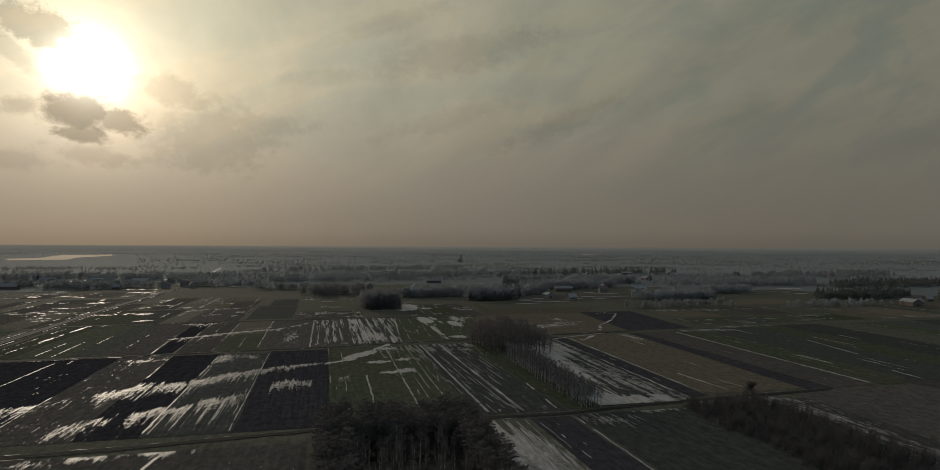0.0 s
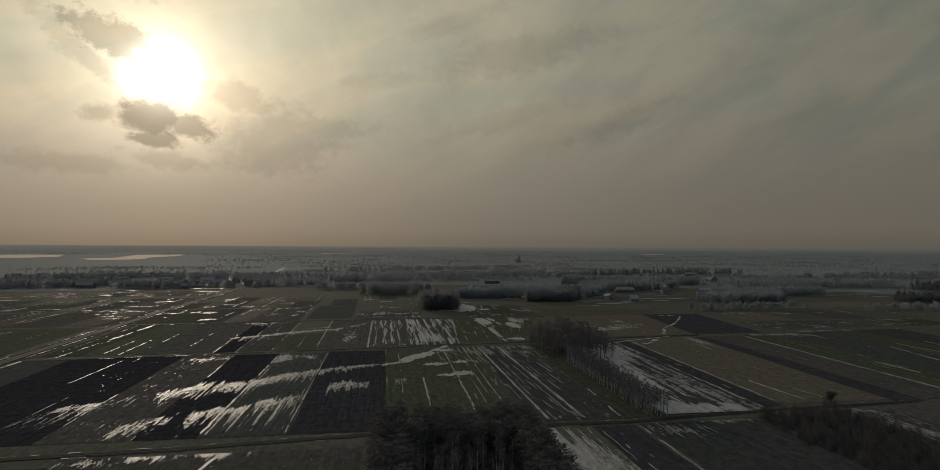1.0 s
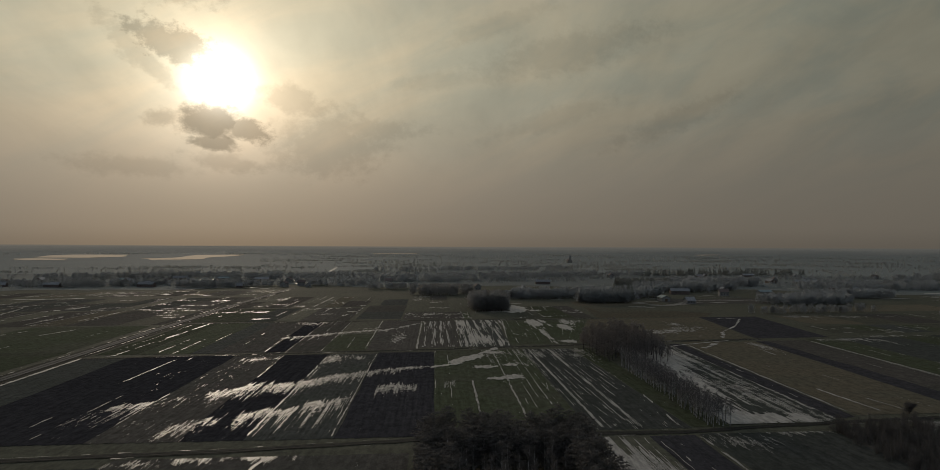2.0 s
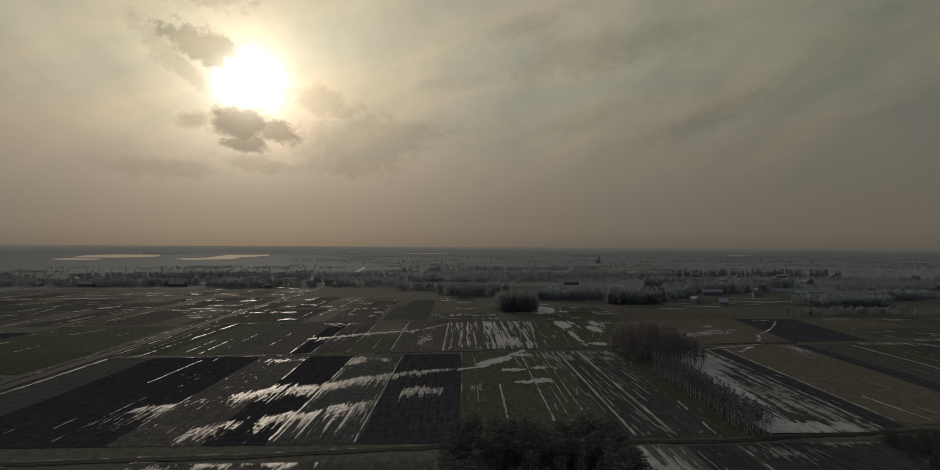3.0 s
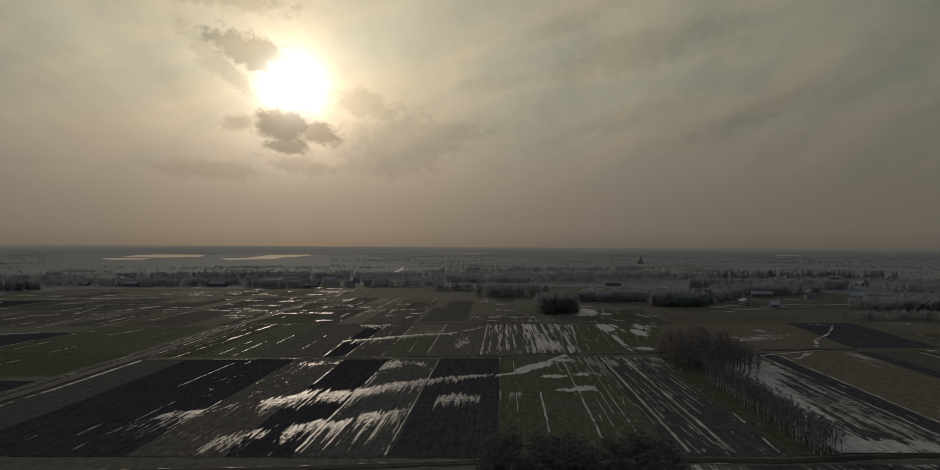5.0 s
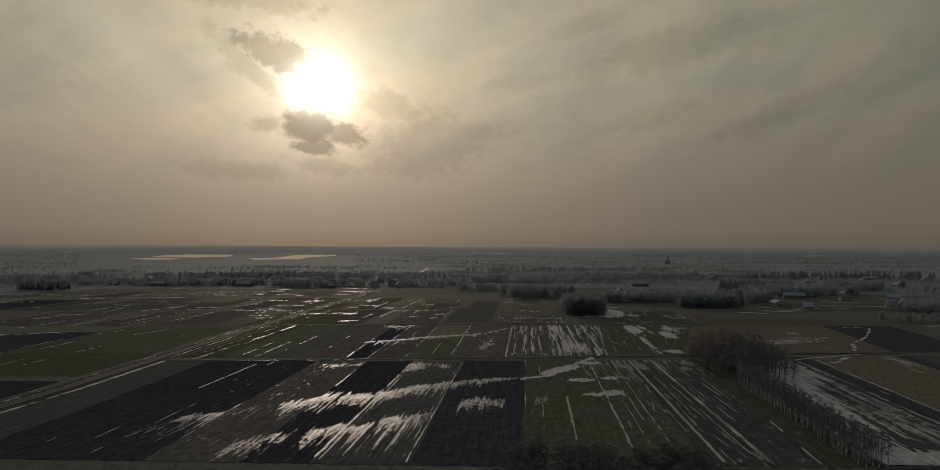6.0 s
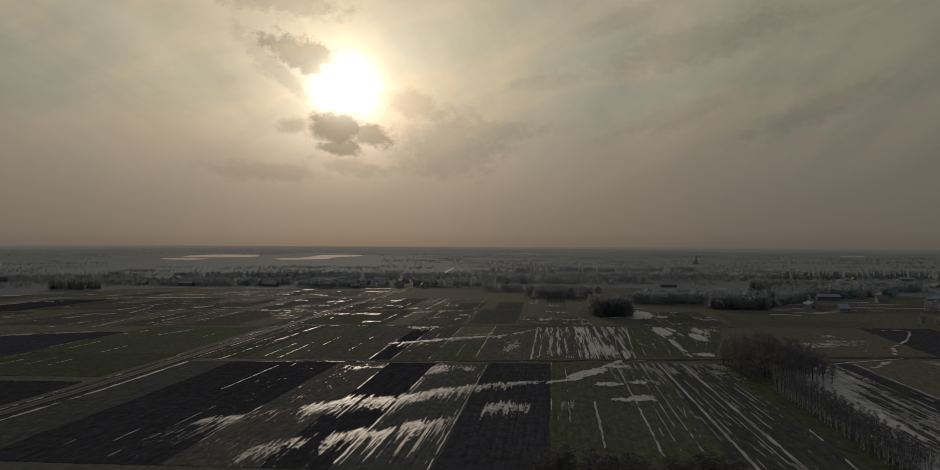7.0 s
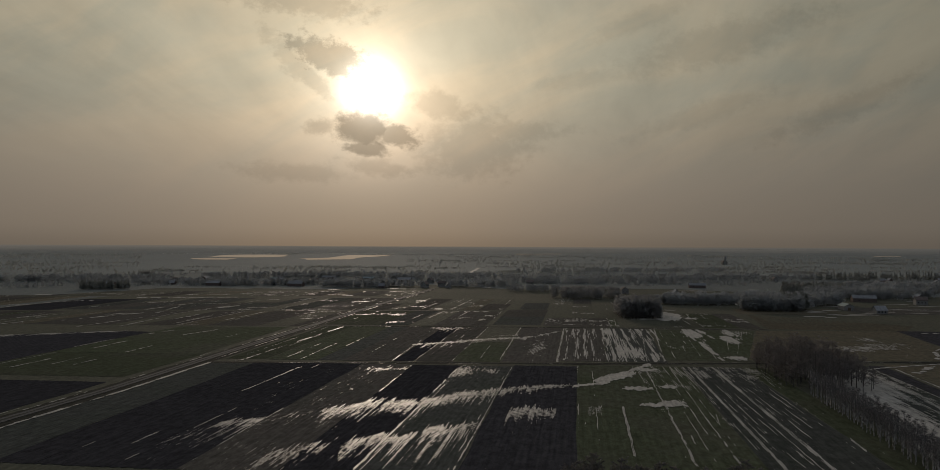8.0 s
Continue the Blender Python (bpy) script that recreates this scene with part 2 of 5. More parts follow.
BIRCHTWIG = twig_material("birch_twigs", (0.080, 0.077, 0.077), (0.135, 0.131, 0.132), 1.5)
NEEDLE = twig_material("pine_needles", (0.0778, 0.0757, 0.0728), (0.1418, 0.1334, 0.1260), 1.2, 0.5)
SCRUB = twig_material("dark_scrub", (0.060, 0.056, 0.053), (0.11, 0.102, 0.097), 1.5, 0.4)
# Colours of the distant trees, paled step by step to imitate haze.
HAZE_COPSE = twig_material("hazed_alder_twigs", (0.2500, 0.2432, 0.2304), (0.3125, 0.3024, 0.2880), 0.2, 0.6)
HAZE_WOOD = twig_material("hazed_bare_wood", (0.2744, 0.2829, 0.2809), (0.3264, 0.3357, 0.3330), 0.05, 0.65)
HAZE_RIMWOOD = twig_material("hazier_bare_wood", (0.3510, 0.3492, 0.3236), (0.3960, 0.3924, 0.3628), 0.05, 0.8)
HAZE_PINE = twig_material("hazed_pines", (0.2072, 0.2150, 0.2016), (0.2520, 0.2598, 0.2419), 0.06, 0.6)
PLASTER = plain("house_plaster", (0.15, 0.146, 0.136), (0.24, 0.233, 0.22), 0.5, 0.9)
BRICK = plain("red_brick", (0.095, 0.076, 0.068), (0.135, 0.107, 0.097), 0.9, 0.9)
ROOFGREY = plain("grey_roof", (0.13, 0.13, 0.13), (0.20, 0.20, 0.20), 0.6, 0.85)
ROOFRED = plain("red_roof", (0.085, 0.068, 0.061), (0.125, 0.098, 0.088), 0.6, 0.85)
ROOFTEAL = plain("teal_roof", (0.06, 0.088, 0.088), (0.095, 0.13, 0.13), 0.6, 0.5)
WINDOW = plain("window_glass", (0.015, 0.017, 0.02), (0.03, 0.032, 0.036), 0.3, 0.1)
DOOR = plain("door_wood", (0.07, 0.05, 0.035), (0.12, 0.085, 0.06), 1.0, 0.7)


def water_material():
    m, n, bsdf = material("lake_water")
    at = n.add("ShaderNodeTexCoord").outputs["Object"]
    f = n.noise(at, 0.4, 3)
    n.put(bsdf.inputs["Base Color"], n.mix(f, (0.02, 0.024, 0.024), (0.035, 0.038, 0.036)))
    bsdf.inputs["Roughness"].default_value, bsdf.inputs["IOR"].default_value = 0.03, 1.33
    return m


WATER = water_material()


# ---- helpers for meshes ----
def rise(x, y):
    """Height of the land: flat near by, lifted far out so that its rim meets the horizon in the camera's view."""
    u = max(0.0, (math.hypot(x, y) - 1900) / 2950)
    return 60 * u * u


def grid(x, y):
    """From the coordinates of an earlier camera fit, in which the strips are straight, to those that fit the present
    camera's view.
    """
    return x * (1 + 0.00021 * x), y * (1 + 0.0002 * x) * (1.008 - 800 / (y * y + 900) - 0.000012 * y)


def mesh(name, verts, faces, mat, smooth=False):
    me = bpy.data.meshes.new(name)
    me.from_pydata(verts, [], faces)
    me.materials.append(mat)
    if smooth:
        me.polygons.foreach_set("use_smooth", [True] * len(me.polygons))
    me.update()
    return me


def piece(name, verts, faces, mat, parent=None, label="", smooth=False):
    ob = new(name, mesh(name, verts, faces, mat, smooth))
    ob.parent = parent
    return tagged(ob, label)


def lattice(seed, size=64):
    return np.random.RandomState(seed).rand(size, size)


def fuzz(grid, x, y):
    """Smooth value noise, 0 to 1, on arrays."""
    n = len(grid)
    xi, yi = np.floor(x).astype(int), np.floor(y).astype(int)
    fx, fy = x - xi, y - yi
    fx, fy = fx * fx * (3 - 2 * fx), fy * fy * (3 - 2 * fy)
    g = lambda i, j: grid[(xi + i) % n, (yi + j) % n]
    return (g(0, 0) * (1 - fx) + g(1, 0) * fx) * (1 - fy) + (g(0, 1) * (1 - fx) + g(1, 1) * fx) * fy


# ---- ground ----
def build_ground():
    rings = [0, 60, 150, 300, 500, 800, 1200, 1600, 1900] + [1900 + 2950 * k / 24 for k in range(1, 25)]
    sides = 180
    verts, faces = [(0, 0, 0)], []
    for r in rings[1:]:
        for k in range(sides):
            a = 2 * math.pi * k / sides
            x, y = r * math.sin(a), r * math.cos(a)
            verts.append((x, y, rise(x, y)))
    for k in range(sides):
        faces.append((0, 1 + (k + 1) % sides, 1 + k))
    for i in range(len(rings) - 2):
        p, q = 1 + i * sides, 1 + (i + 1) * sides
        for k in range(sides):
            j = (k + 1) % sides
            faces.append((p + k, p + j, q + j, q + k))
    ob = piece("ground", verts, faces, TURF, smooth=True)
    tagged(ob, "wide flat wet farmland of brown and green turf", "ground", kind="structure")


build_ground()

# The haze of distance is painted into these two ground colours.
HAZE_PLAIN = field_material("hazed_plain_grass", (0.1290, 0.1341, 0.1229), (0.1587, 0.1643, 0.1487), (0.1186, 0.1241, 0.1129), streak=0.4, patch=0.004, gloss=0.012)
HAZE_MEADOW = field_material("hazed_meadow_grass", (0.0999, 0.1042, 0.0954), (0.1324, 0.1373, 0.1247), (0.1106, 0.1179, 0.1058), streak=0.4, patch=0.006, gloss=0.012)


def plain_ring(name, r0, r1, mat, label, high):
    """A broad belt of land beyond the strip fields, its colour paled to stand for haze."""
    radii, sides = [r0 + (r1 - r0) * k / 30 for k in range(31)], 160
    verts, faces = [], []
    for i, r in enumerate(radii):
        for k in range(sides + 1):
            a = radians(-80 + 160 * k / sides)
            d = r + (90 * noise.noise(Vector((k * 0.11, 2.0, r0))) + 25 * noise.noise(Vector((k * 0.9, 5.0, r0))) if i == 0 else 0)
            x, y = d * math.sin(a), d * math.cos(a)
            verts.append((x, y, rise(x, y) + high))
    for i in range(30):
        for k in range(sides):
            p = i * (sides + 1) + k
            faces.append((p, p + sides + 1, p + sides + 2, p + 1)[::-1])
    tagged(piece(name, verts, faces, mat, smooth=True), label, "plain", kind="structure")


# The outer belt is the paler one, in place of thicker haze.
plain_ring("marsh_1", 1060, 4840, HAZE_MEADOW, "meadows round the village, colour paled for distance haze", 0.3)
plain_ring("plain_1", 1650, 4838, HAZE_PLAIN, "wide winter plain, colour paled further for distance haze", 0.8)

count = {}


def numbered(kind):
    count[kind] = count.get(kind, 0) + 1
    return f"{kind}_{count[kind]}"


def quad_point(q, u, v):
    """q: near left, near right, far right, far left."""
    a, b, c, d = q
    x = (a[0] * (1 - u) + b[0] * u) * (1 - v) + (d[0] * (1 - u) + c[0] * u) * v
    y = (a[1] * (1 - u) + b[1] * u) * (1 - v) + (d[1] * (1 - u) + c[1] * u) * v
    return x, y


def box_quad(x0, x1, y0, y1, top0=None, top1=None):
    return ((x0, y0), (x1, y0), (x1 if top1 is None else top1, y1), (x0 if top0 is None else top0, y1))


LOOKS = {
    "plough": (PLOUGH, "freshly ploughed strip of black soil with long furrows"),
    "dark": (DARK, "dark fallow strip of damp brown soil"),
    "brown": (BROWN, "dull brown stubble strip between ploughed fields"),
    "green": (GREEN, "dark green winter crop in drilled rows"),
    "meadow": (MEADOW, "tan and olive meadow of dead winter grass"),
    # hazed meadow colour, for strips farther off
    "pale": (HAZE_MEADOW, "grass strip in a colour paled for distance haze"),
    "turf": (TURF, "wet brownish pasture of winter turf"),
}


def field(q, look_name, pitch=0.9, ridge=0.10, base=0.05):
    """A strip of land with raised ridges and furrows running from its near to its far side."""
    mat, label = LOOKS[look_name]
    width = math.dist(quad_point(q, 0, 0.5), quad_point(q, 1, 0.5))
    length = math.dist(quad_point(q, 0.5, 0), quad_point(q, 0.5, 1))
    cols, rows = max(2, 2 * int(width / pitch / 2)), max(2, int(length / 22))
    rng = random.Random(int(q[0][0] * 7 + q[0][1] * 13))
    verts, faces = [], []
    for j in range(rows + 1):
        for i in range(cols + 1):
            edge = 0.6 * rng.uniform(-1, 1) if i in (0, cols) or j in (0, rows) else 0
            x, y = quad_point(q, i / cols, j / rows)
            x, y = grid(x, y)
            h = rise(x, y) + base + (ridge * rng.uniform(0.6, 1) if i % 2 else 0)
            verts.append((x + edge, y + edge, h))
    for j in range(rows):
        for i in range(cols):
            k = j * (cols + 1) + i
            faces.append((k, k + 1, k + cols + 2, k + cols + 1))
    ob = piece(numbered("field"), verts, faces, mat)
    return tagged(ob, label, "field", "strip fields", "structure")


def snow(q, blobs=(), lines=(), pitch=0.40, stride=0.7, seed=1, spread=-0.2, high=0.20, ragged=1.0, bands=(), grain=6.5, cluster=0.3, label="thin rows of old snow left in the furrows"):
    """Old snow that lies furrow by furrow. bands: (x from, x to, far edge at both, near edge at both, depth, tail towards the near side);
    blobs: (x, y, half width, half length, lean, depth); lines: (x near, x far, y near, y far, width, cover); spread: stray snow over the whole strip."""
    width = math.dist(quad_point(q, 0, 0.5), quad_point(q, 1, 0.5))
    length = math.dist(quad_point(q, 0.5, 0), quad_point(q, 0.5, 1))
    cols, rows = max(1, int(width / pitch)), max(4, int(length / stride))
    g1, g2, g3 = lattice(seed), lattice(seed + 1), lattice(seed + 2)
    rng = np.random.RandomState(seed)
    u = (np.arange(cols) + 0.5)[:, None] / cols
    v = np.arange(rows + 1)[None, :] / rows
    a, b, c, d = [np.array(p) for p in q]
    x = (a[0] * (1 - u) + b[0] * u) * (1 - v) + (d[0] * (1 - u) + c[0] * u) * v
    y = (a[1] * (1 - u) + b[1] * u) * (1 - v) + (d[1] * (1 - u) + c[1] * u) * v
    row = u * cols + 0 * v
    rough = (fuzz(g1, row, y / grain) - 0.5) * (1.0 if grain < 10 else 1.5) + (fuzz(g2, x / 4, y / 9) - 0.5) * 0.55 + (fuzz(g3, row * 1.0, y / 1.5) - 0.5) * 1.2
    amount = np.full(x.shape, spread - 0.75)
    for bx, by, rx, ry, lean, depth in blobs:
        off = (y - by - lean * (x - bx)) / ry
        amount = np.maximum(amount, depth * (1 - np.sqrt(((x - bx) / rx) ** 2 + off ** 2)))
    for xa, xb, ta, tb, ba, bb, depth, tail in bands:
        f = np.clip((x - xa) / (xb - xa), 0, 1)
        top, bot = ta + (tb - ta) * f, ba + (bb - ba) * f
        length = abs(ta + tb - ba - bb) / 2
        near = np.convolve(rng.standard_normal(cols + 6), np.ones(7) / 2.6, "valid")[:, None]
        top = top + length * (0.10 * near + 0.12 * rng.standard_normal((cols, 1)))
        bot = bot - np.minimum(rng.exponential(0.20 * length, (cols, 1)), length) + 0.10 * length * near
        if tail > 0:
            bot = bot - np.where(rng.uniform(size=(cols, 1)) < 0.45, np.minimum(rng.exponential(0.42 * tail, (cols, 1)), 1.3 * tail), 0)
        side = np.clip(np.minimum(x - xa, xb - x) / 1.5 + 0.6, -1, 1)
        val = depth * np.minimum(np.clip((top - y) / 3.0, -1, 1), np.clip((y - bot) / (0.85 * (top - bot) + 0.5), -1, 1) ** 1.0)
        val = np.where(val < 0, val * 0.8 - 0.34, 0.85 * val - 0.14)
        amount = np.maximum(amount, np.where(side > 0, np.minimum(val, depth * side), -1))
    clusters = (fuzz(g1, row * 0.31 + 20, y / 34) - 0.5) * cluster
    amount = amount + rough * ragged + clusters + rng.uniform(-0.12, 0.12, (cols, 1))
    verts, faces = [], []

    def run(xs, ys, half):
        k = len(verts)
        for px, py, w in zip(*grid(np.asarray(xs), np.asarray(ys)), half):
            h = rise(px, py) + high
            verts.extend([(px - w, py, h), (px + w, py, h)])
        for i in range(len(xs) - 1):
            faces.append((k + 2 * i, k + 2 * i + 1, k + 2 * i + 3, k + 2 * i + 2))

    step = width / cols
    cap = rng.uniform(0.20, 0.48, cols)
    for i in range(cols):
        on = amount[i] > 0
        j = 0
        while j <= rows:
            if not on[j]:
                j += 1
                continue
            k = j
            while k < rows and on[k + 1]:
                k += 1
            if k > j:
                half = np.clip(0.08 + amount[i, j:k + 1] * 0.36, 0.07, np.clip(amount[i, j:k + 1] * 0.62, cap[i], 0.52)) * step
                half[0] = half[-1] = 0.02
                run(x[i, j:k + 1], y[i, j:k + 1], half)
            j = k + 1
    for n, (xa, xb, ya, yb, w, cover) in enumerate(lines):
        m = max(4, int(abs(yb - ya) / 0.9))
        t = np.linspace(0, 1, m)
        py = ya + (yb - ya) * t
        strands = max(1, round(w / 0.55))
        for r in range(strands):
            px = xa + (xb - xa) * t + (r - (strands - 1) / 2) * 0.36 + (fuzz(g3, t * 0 + n * 5.1, py / 5) - 0.5) * 0.4
            k0 = n * 7.3 + r * 2.0
            keep = fuzz(g2, t * 0 + n * 3.3, py / 16) * 0.5 + fuzz(g1, t * 0 + k0, py / 4) * 0.3 + fuzz(g3, t * 0 + k0 + 5, py / 1.7) * 0.2 + 0.12 * abs(r - (strands - 1) / 2) / max(1, strands) < cover * 1.02
            wide = 0.07 + 0.36 * fuzz(g1, t * 0 + k0 + 3, py / 3) * fuzz(g2, t * 0 + n * 1.9, py / 11)
            j = 0
            while j < m:
                if not keep[j]:
                    j += 1
                    continue
                k = j
                while k < m - 1 and keep[k + 1]:
                    k += 1
                if k > j:
                    half = wide[j:k + 1].copy()
                    half[0] = half[-1] = 0.02
                    run(px[j:k + 1], py[j:k + 1], half)
                j = k + 1
    if faces:
        return tagged(piece("snow_patches", verts, faces, SNOW), label, "snow", kind="stuff")


def patch(x0, x1, y0, y1, pools=(), cover=(), seed=1, grain=(1.3, 5.0), rough=1.0, cell=(0.4, 1.0), high=0.30, label="smooth patch of old snow and melt water on the field"):
    """A lying patch of old snow with an uneven rim. pools: (x, y, half width, half length, lean, depth); cover: (x from, x to, y from, y to, level)."""
    cols, rows = int((x1 - x0) / cell[0]), int((y1 - y0) / cell[1])
    x = x0 + (np.arange(cols) + 0.5)[:, None] * cell[0]
    y = y0 + (np.arange(rows) + 0.5)[None, :] * cell[1]
    g1, g2, g3 = lattice(seed), lattice(seed + 1), lattice(seed + 2)
    wild = (fuzz(g1, x / grain[0] + 0 * y, y / grain[1]) - 0.5) * 0.9 + (fuzz(g2, x / (grain[0] * 3.2), y / (grain[1] * 2.6)) - 0.5) * 0.9 + (fuzz(g3, x / (grain[0] * 0.5), y / (grain[1] * 0.35)) - 0.5) * 0.6
    amount = np.full(wild.shape, -1.5)
    for px, py, rx, ry, lean, depth in pools:
        off = (y - py - lean * (x - px)) / ry
        amount = np.maximum(amount, depth * (1 - np.sqrt(((x - px) / rx) ** 2 + off ** 2)))
    for xa, xb, ya, yb, level in cover:
        inside = np.minimum(np.minimum(x - xa, xb - x) / 1.2, np.minimum(y - ya, yb - y) / 3.0)
        amount = np.maximum(amount, np.where(inside > 0, level - 0.5, -1.5))
    on = amount + wild * rough > 0
    verts, faces = [], []
    for i in range(cols):
        edges = np.flatnonzero(np.diff(np.concatenate(([0], on[i].astype(int), [0]))))
        for a, b in zip(edges[::2], edges[1::2]):
            k = len(verts)
            for px, py in ((x[i, 0] - cell[0] / 2, y0 + a * cell[1]), (x[i, 0] + cell[0] / 2, y0 + a * cell[1]), (x[i, 0] + cell[0] / 2, y0 + b * cell[1]), (x[i, 0] - cell[0] / 2, y0 + b * cell[1])):
                px, py = grid(px, py)
                verts.append((px, py, rise(px, py) + high))
            faces.append((k, k + 1, k + 2, k + 3))
    if faces:
        tagged(piece("snow_patches", verts, faces, SNOW), label, "snow", kind="stuff")


# ---- strips between the near track and the middle road ----
NEAR0, NEAR1 = 226, 397
field(box_quad(-197, -166, NEAR0, NEAR1, -196, -170), "dark")
field(box_quad(-166, -109, NEAR0, NEAR1, -170, -111), "plough")
field(box_quad(-109, -81, NEAR0, NEAR1, -111, -84), "brown")
field(box_quad(-81, -60, NEAR0, NEAR1, -84, -59), "plough")
field(box_quad(-60, -32, NEAR0, NEAR1, -59, -32), "dark")
field(box_quad(-32, -0.4, NEAR0, NEAR1 + 3), "plough")
field(box_quad(0, 50.6, NEAR0, 404, 0, 50.6), "green", 1.4)
field(box_quad(51, 84.6, NEAR0 + 3, 404, 51, 80), "dark", 1.2)
field(box_quad(85, 97, NEAR0 + 4, 404, 80.4, 90), "green", 1.4)
field(box_quad(98.5, 137.5, 234, 414, 106, 142), "dark", 1.4)
field(box_quad(138, 146, 238, 416, 142.4, 149.5), "plough")
field(box_quad(148, 191, 241, 422, 152, 198.6), "meadow", 1.4)
field(box_quad(191.4, 204, 238, 422, 199, 207), "plough")
field(box_quad(204.4, 226, 240, 424, 207.4, 231), "brown")
field(box_quad(228, 249, 240, 428, 234, 256), "green")
field(box_quad(249.4, 288, 240, 432, 256.4, 298), "dark")
field(box_quad(288.4, 312, 252, 436, 298.4, 322), "green")
field(box_quad(312.4, 346, 258, 438, 322.4, 356), "dark")
field(box_quad(346.4, 384, 264, 440, 356.4, 386), "turf")

snow(box_quad(-166, -109, NEAR0, NEAR1, -170, -111), lines=[(-141, -140, 318, 392, 0.9, 0.5), (-128, -128, 232, 300, 0.5, 0.45), (-137, -137, 226, 262, 0.8, 0.5), (-150, -150, 240, 300, 0.5, 0.4), (-123, -122, 228, 262, 0.5, 0.5), (-156, -157, 330, 380, 0.5, 0.4), (-133, -133, 340, 392, 0.5, 0.4)],
     bands=[(-122, -108, 277, 285, 262, 272, 1.1, 18), (-128, -119, 260, 272, 250, 259, 0.25, 12)], seed=11)
snow(box_quad(-109, -81, NEAR0, NEAR1, -111, -84), [(-97, 382, 7, 5, 0, 0.5), (-86, 384, 6, 4, 0, 0.5)], [(-108.5, -110, 232, 300, 0.5, 0.45)],
     bands=[(-108, -91, 288, 300, 274, 285, 0.12, 0), (-91, -81, 303, 310, 284, 292, 1.2, 8), (-90, -80, 246, 256, 234, 240, 0.5, 12)], seed=12, ragged=1.05)
snow(box_quad(-81, -60, NEAR0, NEAR1, -84, -59), lines=[(-82, -84, 330, 394, 0.9, 0.5)],
     bands=[(-84, -76, 311, 316, 284, 293, 1.3, 12), (-73, -58, 315, 320, 295, 302, 1.5, 0), (-70, -59, 264, 270, 248, 254, 1.2, 26), (-85, -76, 252, 258, 236, 243, 0.8, 18)], seed=13)
snow(box_quad(-60, -32, NEAR0, NEAR1, -59, -32), [(-42, 384, 5, 8, 0, 0.9), (-54, 378, 5, 14, 0, 0.5)],
     [(-60, -59, 228, 392, 0.9, 0.62), (-58.2, -57.4, 228, 385, 0.6, 0.5), (-33, -32.4, 228, 394, 0.8, 0.62), (-34.4, -33.8, 228, 380, 0.5, 0.5)],
     bands=[(-60, -49, 322, 330, 301, 311, 1.5, 0), (-50, -31, 331, 346, 312, 328, 1.5, 8), (-60, -52, 268, 268, 254, 258, 1.2, 24), (-49, -37, 278, 283, 261, 267, 1.3, 30), (-37, -31, 284, 288, 272, 279, 0.9, 40)], seed=14)
snow(box_quad(-32, -0.4, NEAR0, NEAR1 + 3), bands=[(-31, -15, 345, 351, 330, 342, 1.4, 0), (-15, 0.2, 351, 355, 343, 348, 1.3, 0), (-24, -14, 308, 310, 290, 292, 1.2, 0), (-13.5, -8.5, 308, 311, 292, 294, 1.0, 0)], seed=15)
snow(box_quad(0, 30, NEAR0, 404), [], [(0.3, 0.3, 240, 402, 0.4, 0.42), (6.6, 7.3, 238, 390, 0.7, 0.5), (16.3, 17, 252, 314, 1.2, 0.7), (3, 2.4, 245, 320, 0.4, 0.42), (11, 11, 240, 300, 0.4, 0.3)],
     bands=[(5, 9, 312, 312, 300, 300, 0.6, 0)], seed=16, ragged=0.7)
patch(-2, 42, 306, 412, [(16, 371, 8, 8, 1.2, 1.5), (22, 380, 5, 7, 0.8, 1.2), (4, 352.5, 7, 2.2, 0.6, 1.0), (11, 358, 4, 3.5, 0.9, 1.2), (29, 396, 6, 3, 1.9, 1.2), (35, 407, 2.5, 5, 1.6, 1.2), (34, 393, 5, 4.5, 0, 1.2), (26.5, 348, 6, 4, 0, 1.0), (28, 317, 4.5, 3.5, 0, 1.0), (36, 320, 5, 5, 0.2, 1.2), (40, 352, 5, 4, 0, 0.8)], seed=331, rough=0.75)
